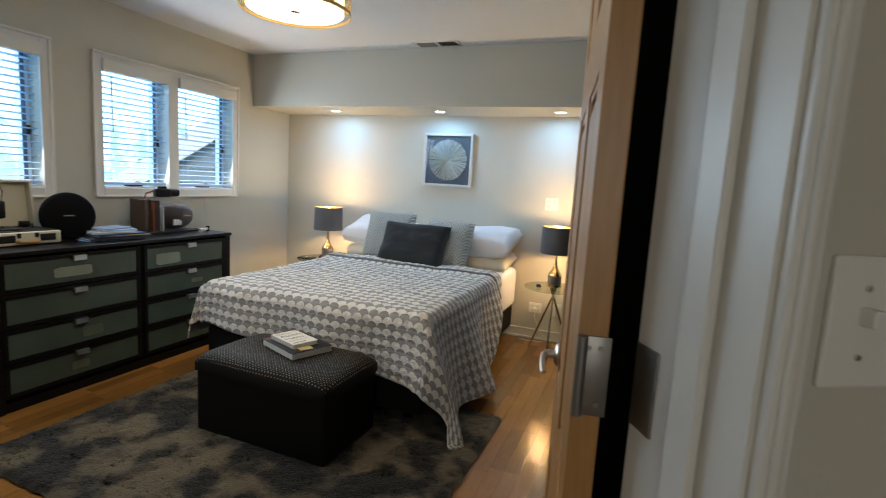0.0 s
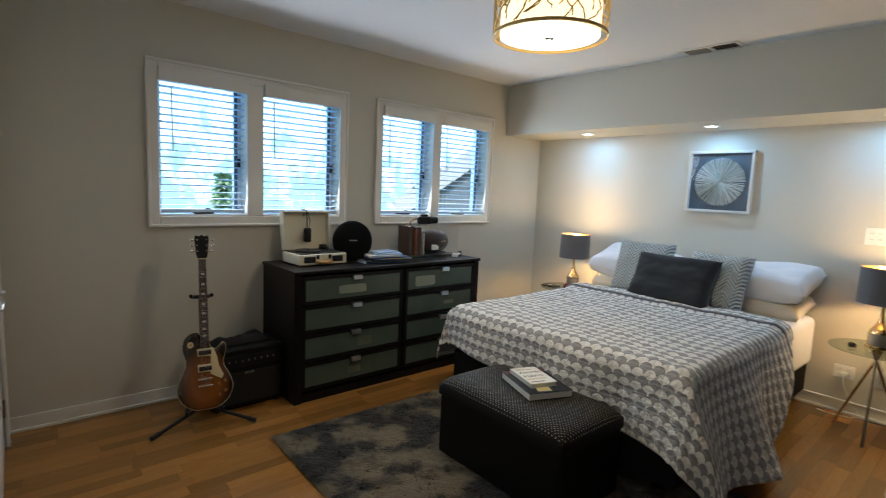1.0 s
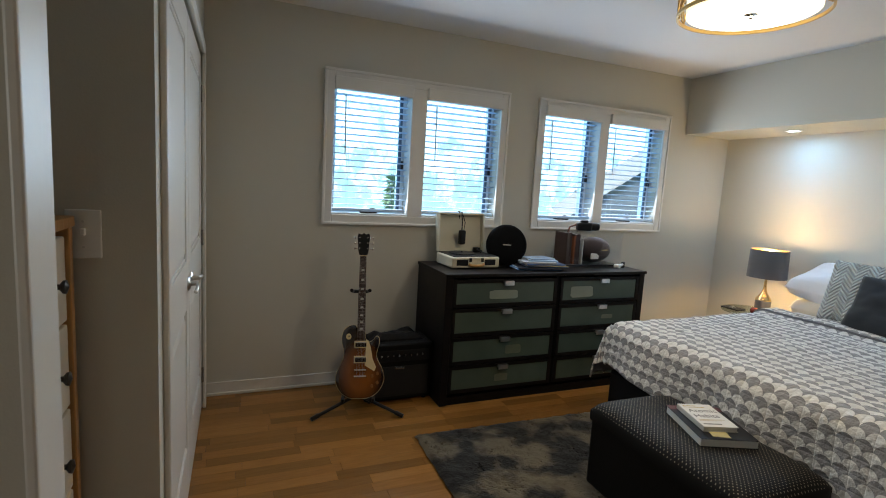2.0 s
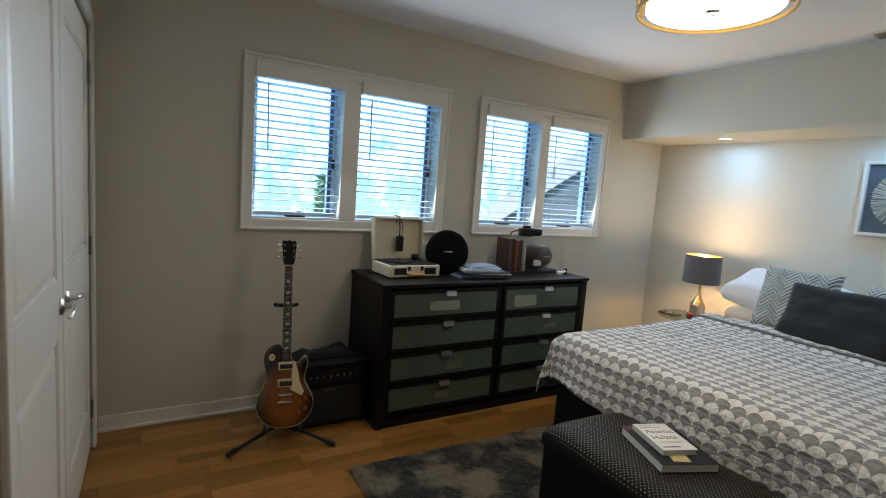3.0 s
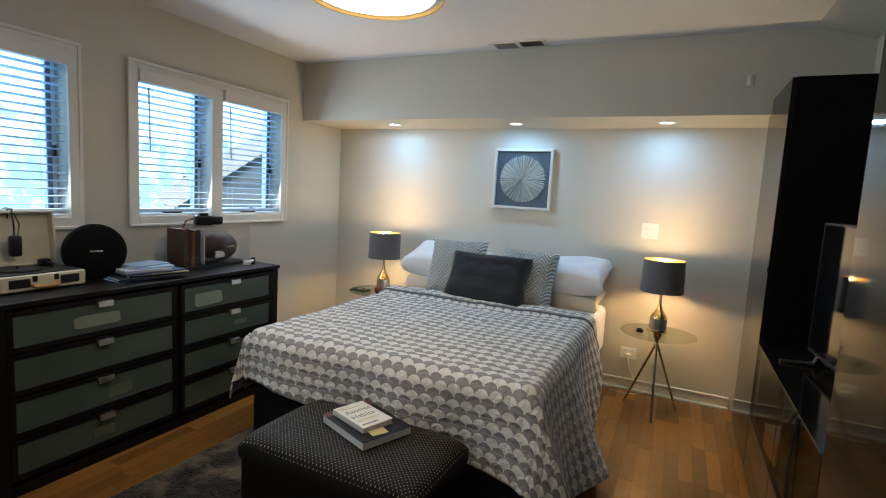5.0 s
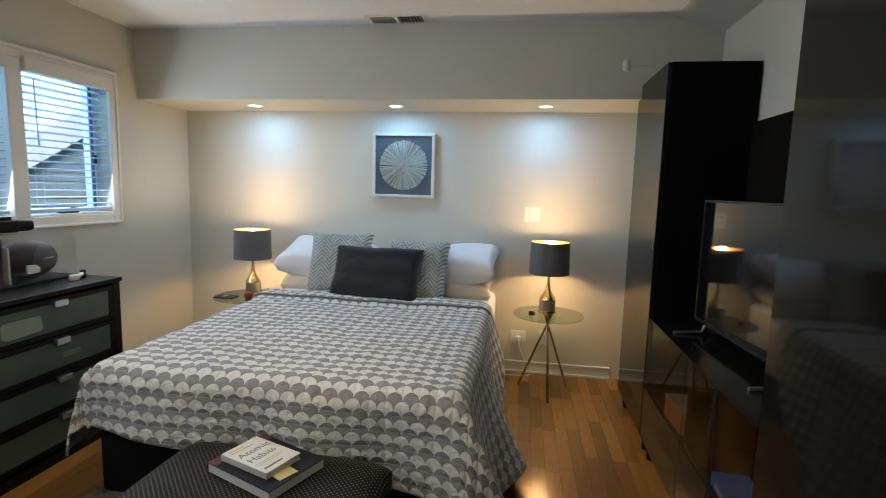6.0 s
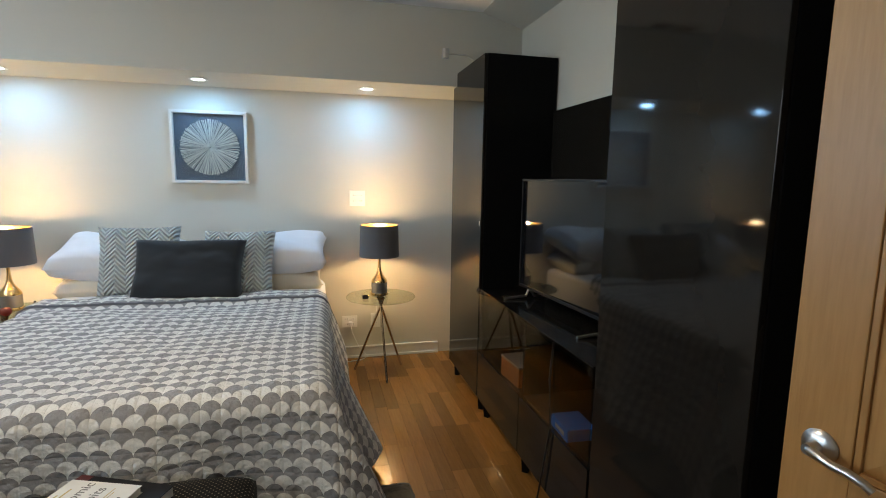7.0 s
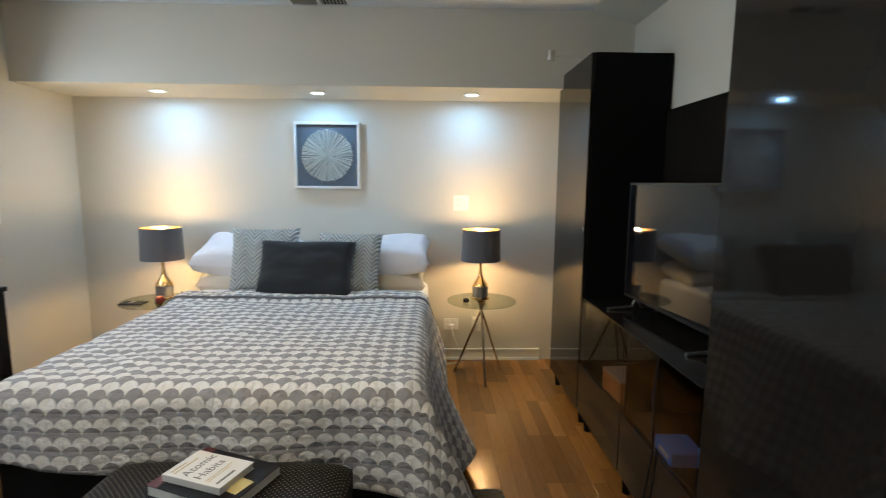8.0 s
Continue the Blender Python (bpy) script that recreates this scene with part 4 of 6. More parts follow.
def wall_art():
    w = thing("framed_art", "white framed shadow-box art with a pale radial disc", "picture", pose(1.836, 0, 1.57))
    fr = bmesh.new()
    S, t, d = 0.243, 0.02, 0.045
    for lo, hi in (((-S, -d, -S), (-S + t, -0.002, S)), ((S - t, -d, -S), (S, -0.002, S)), ((-S + t, -d, S - t), (S - t, -0.002, S)), ((-S + t, -d, -S), (S - t, -0.002, -S + t))):
        box(lo, hi, 0.002, bm=fr)
    part("frame", fr, mat("whitewashed_frame", (0.62, 0.60, 0.55), 0.6, scale=60, stretch=(1, 1, 1), amount=0.5, bump=0.05), w)
    part("backing", box((-S + t, -0.016, -S + t), (S - t, -0.004, S - t)), mat("slate_mount_board", (0.075, 0.095, 0.118), 0.8, scale=150, amount=0.4), w)
    rng = random.Random(2)
    disc = bmesh.new()
    for k in range(150):
        a = 2 * math.pi * k / 150 + rng.uniform(-0.02, 0.02)
        r0, r1 = rng.uniform(0.012, 0.07) if k % 2 else 0.004, 0.188 + rng.uniform(-0.006, 0.004)
        wd = rng.uniform(0.5, 1.0)
        c, s = math.cos(a), math.sin(a)
        n0, n1 = 0.0010 * wd + 0.0004, 0.0033 * wd
        quad = []
        for r, n_, y in ((r0, n0, -0.022), (r1, n1, -0.026)):
            quad.append((Vector((r * c - n_ * s, y, r * s + n_ * c)), Vector((r * c + n_ * s, y, r * s - n_ * c)), Vector((r * c, y - 0.004, r * s))))
        A = [disc.verts.new(v) for v in quad[0]]
        B = [disc.verts.new(v) for v in quad[1]]
        for i in range(3):
            disc.faces.new((A[i], A[(i + 1) % 3], B[(i + 1) % 3], B[i]))
        disc.faces.new(B)
    bmesh.ops.recalc_face_normals(disc, faces=disc.faces)
    part("radial_disc", disc, mat("silver_paper", (0.66, 0.65, 0.58), 0.5, metal=0.3, scale=80, amount=0.4), w, "pale silver radial paper disc")
    pane = part("glazing", box((-S + t, -0.038, -S + t), (S - t, -0.036, S - t)), CLEAR, w)
    pane.visible_shadow = False
    return w


wall_art()

# ---------------- black cabinets along the wall ----------------
FX = 3.44      # plane of the cabinet doors
BACK = 3.872


def tall_cabinet(y0, y1, label):
    c = thing("tall_cabinet", label, "cabinet", group="black cabinets")
    part("body", box((FX + 0.02, y0, 0.10), (BACK, y1, 2.062), 0.002), MATTBLACK, c)
    part("door", box((FX, y0 + 0.002, 0.105), (FX + 0.018, y1 - 0.002, 2.060), 0.002), GLOSSBLACK, c, "high-gloss black door")
    for x in (FX + 0.05, BACK - 0.06):
        for y in (y0 + 0.05, y1 - 0.05):
            part("foot", rod((x, y, 0), (x, y, 0.10), 0.02, 0.026, sides=4), MATTBLACK, c)
    if y0 > -2:
        part("latch_pad", box((FX - 0.004, y0 + 0.01, 1.12), (FX, y0 + 0.022, 1.145), 0.001), CHROME, c)
    return c


tall_cabinet(-1.100, -0.455, "tall high-gloss black cabinet beside the bed table")
tall_cabinet(-2.97, -2.36, "tall high-gloss black cabinet beside the oak door")


def media_bench():
    b = thing("media_bench", "low black gloss media bench with drop-front doors", "cabinet", group="black cabinets")
    y0, y1, top = -2.35, -1.11, 0.757
    part("body", box((FX + 0.02, y0, 0.10), (BACK, y1, 0.388), 0.002), MATTBLACK, b)
    part("back", box((BACK - 0.012, y0, 0.388), (BACK, y1, top - 0.002)), MATTBLACK, b)
    for a, c in ((y0, y0 + 0.018), (y0 + 0.611, y0 + 0.629), (y1 - 0.018, y1)):
        part("partition", box((FX + 0.02, a, 0.388), (BACK - 0.012, c, top - 0.002)), MATTBLACK, b)
    part("top", box((FX, y0, top - 0.002), (BACK, y1, top + 0.004), 0.001), GLOSSBLACK, b)
    for a, c in ((y0, y0 + 0.618), (y0 + 0.622, y1)):
        for lo, hi in ((0.105, 0.385), (0.390, top - 0.004)):
            part("front", box((FX, a + 0.002, lo), (FX + 0.006 if lo > 0.3 else FX + 0.018, c - 0.002, hi), 0.001), SMOKED if lo > 0.3 else GLOSSBLACK, b, "smoked glass flap" if lo > 0.3 else "high-gloss black drawer front")
    for x in (FX + 0.05, BACK - 0.06):
        for y in (y0 + 0.05, (y0 + y1) / 2, y1 - 0.05):
            part("foot", rod((x, y, 0), (x, y, 0.10), 0.02, 0.026, sides=4), MATTBLACK, b)
    return b


media_bench()
tagged(part("back_panel", box((3.852, -2.355, 0.763), (3.877, -1.105, 1.77), 0.002), GLOSSBLACK), "glossy black panel on the wall behind the television", "panel")


def television():
    t = thing("television", "black flat television on two silver feet", "television", pose(3.64, -1.825, 0.7612, 0, 0, 4.3))
    half = 0.52
    part("cabinet", box((0.008, -half, 0.055), (0.05, half, 0.625), 0.006), PLASTICBLACK, t)
    bez = bmesh.new()
    for lo, hi in (((-0.004, -half, 0.615), (0.010, half, 0.625)), ((-0.004, -half, 0.055), (0.010, half, 0.068)), ((-0.004, -half, 0.068), (0.010, -half + 0.008, 0.615)), ((-0.004, half - 0.008, 0.068), (0.010, half, 0.615))):
        box(lo, hi, 0.001, bm=bez)
    part("bezel", bez, PLASTICBLACK, t)
    part("screen", box((0.0, -half + 0.008, 0.068), (0.008, half - 0.008, 0.615)), mat("dark_screen", (0.006, 0.006, 0.007), 0.05, scale=10), t, "dark glossy screen")
    for y in (-0.235, 0.44):
        f = tube([(-0.125, y, 0.006), (0.0, y, 0.014), (0.02, y, 0.06)], 0.007, bm=None)
        tube([(0.02, y, 0.05), (0.05, y, 0.012), (0.13, y, 0.006)], 0.007, bm=f)
        part("foot", f, STEEL, t, "silver splayed foot", smooth=40)
    return t


television()

# ---------------- ceiling lamp ----------------


def ceiling_lamp():
    c = thing("ceiling_lamp", "lit drum ceiling lamp with gold twig lattice shade", "lamp", pose(1.955, -2.43, 0))
    GILT = mat("gilt_wire", (0.58, 0.40, 0.15), 0.35, metal=0.9, scale=60, amount=0.3)
    R, z0, z1 = 0.252, 2.108, 2.30
    part("canopy", lathe([(0, H - 0.03), (0.07, H - 0.03), (0.075, H), (0, H)], 36), CHROME, c, smooth=40)
    part("stem", rod((0, 0, z0 - 0.02), (0, 0, H - 0.02), 0.008), CHROME, c)
    for z in (z0, z1 - 0.012):
        part("rim", lathe([(R - 0.004, z), (R + 0.004, z), (R + 0.004, z + 0.012), (R - 0.004, z + 0.012)], 72, close=True), GILT, c, "gilt metal rim", smooth=40)
    rng = random.Random(7)
    twigs = bmesh.new()
    for k in range(215):
        a, z = rng.uniform(0, 6.283), rng.uniform(z0, z1)
        da, dz = rng.choice((-1, 1)) * rng.uniform(0.10, 0.35), rng.uniform(0.04, 0.15)
        pts = []
        for i in range(7):
            t = i / 6
            bend = 0.05 * math.sin(t * 3.1) * rng.uniform(0.4, 1.4)
            zz = min(max(z + dz * t, z0), z1)
            pts.append((R * math.cos(a + da * t + bend), R * math.sin(a + da * t + bend), zz))
        if pts[-1][2] - pts[0][2] > 0.015:
            tube(pts, 0.0033, 5, bm=twigs)
    part("twig_lattice", twigs, GILT, c, "gold twig lattice")
    inner = mat("ivory_shade_cloth", (0.80, 0.72, 0.54), 0.8, scale=200, amount=0.2)
    p = inner.node_tree.nodes["Principled BSDF"]
    p.inputs["Emission Color"].default_value = (1.0, 0.84, 0.54, 1)
    p.inputs["Emission Strength"].default_value = 1.5
    part("inner_shade", lathe([(R - 0.030, z0 + 0.006), (R - 0.030, z1), (R - 0.033, z1), (R - 0.033, z0 + 0.006)], 64, close=True), inner, c, "glowing ivory inner shade", smooth=40)
    part("diffuser", lathe([(0, z0 + 0.004), (R - 0.034, z0 + 0.006), (R - 0.034, z0 + 0.011), (0, z0 + 0.010)], 64), glow("glass_diffuser_glow", (1.0, 0.90, 0.74), 5.0), c, "bright frosted diffuser", smooth=40)
    part("finial", lathe([(0, z0 - 0.020), (0.010, z0 - 0.018), (0.006, z0 - 0.008), (0.024, z0 - 0.002), (0.024, z0 + 0.003), (0, z0 + 0.003)], 24), CHROME, c, smooth=50)
    lamp_object("ceiling_lamp_light", "POINT", Matrix.Translation((1.955, -2.43, 2.33)), 1.4, (1.0, 0.80, 0.55), radius=0.10)
    lamp_object("ceiling_lamp_glow", "AREA", look((1.955, -2.43, z0 - 0.002), (1.955, -2.43, 0), 0), 8, (1.0, 0.80, 0.56), size=(0.36, 0.36))
    return c


ceiling_lamp()

# ---------------- downlights, vent ----------------
for x in SPOTS:
    d = thing("downlight", "small round recessed downlight shining cool white", "lamp", pose(x, -0.272, SOFFIT), group="soffit downlights")
    part("trim_ring", lathe([(0.040, -0.004), (0.056, -0.004), (0.058, 0.0), (0.040, 0.0)], 36, close=True), TRIM, d, smooth=40)
    part("lens", lathe([(0, -0.002), (0.040, -0.002), (0.040, -0.0005), (0, -0.0005)], 30), LED, d, "glowing lens")
    lamp_object("downlight_beam", "AREA", look((x, -0.272, SOFFIT - 0.006), (x, -0.272, 0.8)), 4.3, (0.28, 0.60, 1.0), size=(0.07, 0.07))

# ---------------- air vent, plates ----------------


def air_vent():
    v = thing("ceiling_vent", "white ceiling air vent with dark louvres", "vent", pose(1.925, -0.632, H, 0, 0, 0))
    fr = bmesh.new()
    for lo, hi in (((-0.19, -0.075, -0.008), (0.19, -0.058, 0)), ((-0.19, 0.058, -0.008), (0.19, 0.075, 0)), ((-0.19, -0.058, -0.008), (-0.165, 0.058, 0)), ((0.165, -0.058, -0.008), (0.19, 0.058, 0)), ((-0.012, -0.058, -0.008), (0.012, 0.058, 0))):
        box(lo, hi, 0.002, bm=fr)
    part("frame", fr, TRIM, v)
    # black sheet stands in for the shade inside the vent
    part("backing", box((-0.165, -0.058, -0.002), (0.165, 0.058, -0.0005)), mat("vent_shadow_black", (0.012, 0.012, 0.012), 0.9), v)
    for s in (-1, 1):
        for k in range(7):
            x = s * (0.025 + k * 0.021)
            part("louvre", box((-0.009, -0.057, -0.0007), (0.009, 0.057, 0.0007), m=pose(x, 0, -0.006, 0, 38 * s, 0)), mat("louvre_metal", (0.34, 0.33, 0.31), 0.5) if not (s > 0 or k) else bpy.data.materials["louvre_metal"], v)
    return v


air_vent()


def wall_plate(name, label, m, w=0.115, h=0.115, kind="switch", gangs=2):
    """Cover plate standing in its own x-z plane, front towards -y."""
    p = thing(name, label, name.split("_")[-1], m)
    part("plate", box((-w / 2, -0.006, -h / 2), (w / 2, 0, h / 2), 0.003), PLATEWHITE, p)
    for g in range(gangs):
        x = (g - (gangs - 1) / 2) * 0.046
        if kind == "switch":
            part("toggle", box((x - 0.005, -0.020, -0.002), (x + 0.005, -0.005, 0.014), 0.002), PLASTICWHITE, p)
            for z in (-0.030, 0.030):
                part("screw", rod((x, -0.0075, z), (x, -0.005, z), 0.003, sides=10), STEEL, p)
        else:
            for z in (-0.02, 0.02):
                part("socket", box((x - 0.016, -0.008, z - 0.013), (x + 0.016, -0.005, z + 0.013), 0.002), PLATEWHITE, p)
                part("slot", box((x - 0.007, -0.0086, z - 0.004), (x - 0.005, -0.0078, z + 0.005)), PLASTICBLACK, p)
                part("slot", box((x + 0.005, -0.0086, z - 0.004), (x + 0.007, -0.0078, z + 0.005)), PLASTICBLACK, p)
    return p


wall_plate("double_outlet", "white double outlet plate above the bedside lamp", pose(2.831, 0, 1.228), kind="outlet")
wall_plate("double_outlet", "white outlet plate low behind the side table", pose(2.765, 0, 0.286), 0.115, 0.09, "outlet", 2)
wall_plate("outlet", "white single outlet plate low behind the side table", pose(2.962, 0, 0.288), 0.072, 0.115, "outlet", 1)
wall_plate("double_switch", "white double toggle switch plate on the hall wall", ENTRY @ pose(0.116, -0.172, 1.262), kind="switch")
wall_plate("light_switch", "white switch plate on the nook wall", pose(1.947, -4.535, 1.245, 0, 0, 90), 0.072, 0.115, "switch", 1)

plug = box((2.755, -0.05, 0.262), (2.785, -0.009, 0.29), 0.005)
tube([(2.770, -0.05, 0.275), (2.780, -0.08, 0.22), (2.830, -0.07, 0.10), (2.900, -0.06, 0.018), (2.840, -0.10, 0.010), (2.740, -0.12, 0.008), (2.660, -0.10, 0.008)], 0.003, bm=plug)
tagged(part("cord_with_plug", plug, PLASTICWHITE, smooth=40), "white power cord and plug trailing to the floor", "cord")
plug = box((2.942, -0.04, 0.305), (2.968, -0.009, 0.335), 0.005)
tube([(2.955, -0.04, 0.32), (2.960, -0.07, 0.36), (2.965, -0.09, 0.45), (2.970, -0.12, 0.54), (2.975, -0.17, 0.566), (2.983, -0.32, 0.567)], 0.0028, bm=plug)
tagged(part("lamp_cord", plug, PLASTICWHITE, smooth=40), "clear white lamp cord and plug", "cord")

# ---------------- doors ----------------


def panelled(parent, w, h, t, material, rows, stile=0.11, rails=(0.24, 0.20, 0.11, 0.12), columns=2):
    """Panelled leaf from x 0..w, z 0..h, thickness centred on y 0. rows: heights of the panels from below."""
    mid = 0.10
    for a, b in ((0, stile), (w - stile, w)):
        part("stile", box((a, -t / 2, 0), (b, t / 2, h), 0.002), material, parent)
    z = 0
    zs = []
    for k, r in enumerate(rails):
        part("rail", box((stile, -t / 2, z), (w - stile, t / 2, z + r), 0.002), material, parent)
        z += r
        if k < len(rows):
            zs.append((z, z + rows[k]))
            z += rows[k]
    for lo, hi in zs:
        spans = ((stile, w - stile),)
        if columns == 2:
            part("mullion", box(((w - mid) / 2, -t / 2, lo), ((w + mid) / 2, t / 2, hi), 0.002), material, parent)
            spans = ((stile, (w - mid) / 2), ((w + mid) / 2, w - stile))
        for a, b in spans:
            bm = bmesh.new()
            box((a, -0.008, lo), (b, 0.008, hi), bm=bm)
            for s in (-1, 1):
                i, o = 0.045, 0.012
                base = [bm.verts.new((x, s * 0.008, zz)) for x, zz in ((a + o, lo + o), (b - o, lo + o), (b - o, hi - o), (a + o, hi - o))]
                top = [bm.verts.new((x, s * 0.0155, zz)) for x, zz in ((a + i, lo + i), (b - i, lo + i), (b - i, hi - i), (a + i, hi - i))]
                for k in range(4):
                    bm.faces.new((base[k], base[(k + 1) % 4], top[(k + 1) % 4], top[k]))
                bm.faces.new(top)
                for (x0, x1, z0, z1) in ((a, a + o, lo, hi), (b - o, b, lo, hi), (a + o, b - o, lo, lo + o), (a + o, b - o, hi - o, hi)):
                    box((x0, s * 0.010 - 0.004, z0), (x1, s * 0.010 + 0.004, z1), 0.002, bm=bm)
            bmesh.ops.recalc_face_normals(bm, faces=bm.faces)
            part("panel", bm, material, parent)


def lever(parent, x, z, side, direction, t=0.035):
    y = side * t / 2
    rose = lathe([(0, 0), (0.029, 0), (0.030, 0.004), (0.023, 0.011), (0.011, 0.013), (0.010, 0.037), (0, 0.037)], 32, m=pose(x, y, z, -90 * side, 0, 0))
    tube([(x, y + side * 0.032, z), (x + direction * 0.016, y + side * 0.039, z + 0.001), (x + direction * 0.04, y + side * 0.041, z - 0.005), (x + direction * 0.066, y + side * 0.041, z - 0.005), (x + direction * 0.088, y + side * 0.039, z - 0.011), (x + direction * 0.098, y + side * 0.036, z - 0.018)], 0.0075, 12, bm=rose)
    part("lever_handle", rose, STEEL, parent, "brushed nickel lever handle", smooth=40)


oak_door = thing("door_oak", "open golden oak six-panel door with a nickel lever", "door", pose(3.511, -3.85, 0.012, 0, 0, 98.5), kind="structure")
panelled(oak_door, 0.76, 2.03, 0.035, OAK, (0.46, 0.62, 0.28), rails=(0.24, 0.19, 0.12, 0.12))
lever(oak_door, 0.698, 0.918, 1, -1)
lever(oak_door, 0.698, 0.918, -1, -1)
HINGE = mat("satin_nickel_hinge", (0.26, 0.25, 0.23), 0.42, metal=1.0, scale=50, amount=0.4, bump=0.03)
for z in (0.25, 1.125, 1.80):
    h = bmesh.new()
    rod((-0.006, 0.012, z - 0.05), (-0.006, 0.012, z + 0.05), 0.0065, bm=h)
    box((-0.0030, -0.022, z - 0.05), (-0.0002, 0.017, z + 0.05), 0.001, bm=h)
    for sy in (-0.010, 0.004):
        for sz in (-0.035, 0.035):
            rod((-0.0042, sy, z + sz), (-0.0028, sy, z + sz), 0.0035, sides=10, bm=h)
    part("hinge", h, HINGE, oak_door, "worn satin nickel butt hinge", smooth=40)

for z in (0.262, 1.137, 1.812):
    h = box((-0.0028, -0.045, z - 0.05), (-0.0002, -0.002, z + 0.05), 0.001, m=ENTRY)
    tagged(part("hinge_leaf", h, HINGE), "satin nickel hinge leaf screwed to the jamb", "hinge", kind="structure")

for k, x in enumerate((0.19, 1.005)):
    d = thing("closet_door", "white two-panel closet door with a nickel lever", "door", turn @ pose(x, -0.022, 0.012), group="closet doors", kind="structure")
    panelled(d, 0.80, 2.02, 0.035, TRIM, (0.60, 0.87), rails=(0.23, 0.20, 0.12), columns=1)
    kx = 0.745 if k == 0 else 0.055
    lever(d, kx, 0.93, 1, -1 if k == 0 else 1)
    for z in (0.20, 1.02, 1.82):
        hx = 0.0 if k == 0 else 0.80
        h = rod((hx, 0.022, z - 0.045), (hx, 0.022, z + 0.045), 0.007)
        box((hx - 0.012, 0.016, z - 0.045), (hx + 0.012, 0.019, z + 0.045), 0.001, bm=h)
        part("hinge", h, HINGE, d, smooth=40)
ct = bmesh.new()
for lo, hi in (((0.125, 0.0, 0), (0.185, 0.018, 2.11)), ((1.812, 0.0, 0), (1.872, 0.018, 2.11)), ((0.185, 0.0, 2.045), (1.812, 0.018, 2.11))):
    box(lo, hi, 0.005, bm=ct, m=turn)
tagged(part("trim_closet", ct, TRIM), "white casing around the closet doors", "trim", kind="structure")


def tall_chest():
    c = thing("chest_of_drawers", "tall oak-framed chest with white drawers and dark knobs", "chest", pose(1.985, -5.01, 0))
    W, D, T = 0.45, 0.45, 1.265
    for a, b in ((0, 0.025), (W - 0.025, W)):
        part("side_panel", box((a, 0, 0), (b, D + 0.012, T), 0.003), OAK, c)
    part("top", box((-0.012, -0.004, T), (W + 0.012, D + 0.015, T + 0.025), 0.004), OAK, c)
    part("back", box((0.025, 0, 0.05), (W - 0.025, 0.012, T)), OAK, c)
    n = 6
    for k in range(n):
        lo, hi = 0.06 + k * (T - 0.07) / n, 0.06 + (k + 1) * (T - 0.07) / n - 0.008
        dr = part("drawer", box((0.028, 0.10, lo), (W - 0.028, D + 0.004, hi), 0.004), mat("cream_drawer_paint", (0.62, 0.58, 0.50), 0.5, scale=50, amount=0.3) if k == 0 else bpy.data.materials["cream_drawer_paint"], c)
        for x in (0.12, W - 0.12):
            part("knob", lathe([(0, 0), (0.006, 0), (0.006, 0.012), (0.014, 0.018), (0.015, 0.024), (0, 0.029)], 16, m=pose(x, D + 0.004, (lo + hi) / 2, -90, 0, 0)), CRANK, dr, "dark bronze knob", smooth=40)
    return c


tall_chest()

# ---------------- guitar corner ----------------


def smooth_outline(points, steps=6):
    out = []
    n = len(points)
    for i in range(n):
        p0, p1, p2, p3 = (Vector(points[(i + k) % n]) for k in (-1, 0, 1, 2))
        for s in range(steps):
            t = s / steps
            out.append(tuple(0.5 * ((2 * p1) + (p2 - p0) * t + (2 * p0 - 5 * p1 + 4 * p2 - p3) * t * t + (3 * p1 - p0 - 3 * p2 + p3) * t ** 3)))
    return out


def sunburst():
    m = mat("sunburst_lacquer", (0.26, 0.080, 0.012), 0.14, tint=(0.17, 0.047, 0.007), scale=40, stretch=(6, 0.5, 1), amount=0.7, coat=0.6)
    n, ln = m.node_tree.nodes, m.node_tree.links
    co = n.new("ShaderNodeTexCoord")
    mp = n.new("ShaderNodeMapping")
    mp.inputs["Scale"].default_value = (1 / 0.175, 1 / 0.235, 0)
    ln.new(co.outputs["Object"], mp.inputs["Vector"])
    mp.inputs["Location"].default_value = (0, -0.155 / 0.235, 0)
    ln_ = n.new("ShaderNodeVectorMath")
    ln_.operation = "LENGTH"
    ln.new(mp.outputs[0], ln_.inputs[0])
    rg = n.new("ShaderNodeMapRange")
    rg.inputs["From Min"].default_value = 0.42
    rg.inputs["From Max"].default_value = 0.90
    ln.new(ln_.outputs["Value"], rg.inputs["Value"])
    mx = n.new("ShaderNodeMix")
    mx.data_type = "RGBA"
    p = n["Principled BSDF"]
    ln.new(rg.outputs[0], mx.inputs["Factor"])
    ln.new(p.inputs["Base Color"].links[0].from_socket, mx.inputs["A"])
    mx.inputs["B"].default_value = (0.012, 0.006, 0.004, 1)
    ln.new(mx.outputs["Result"], p.inputs["Base Color"])
    return m


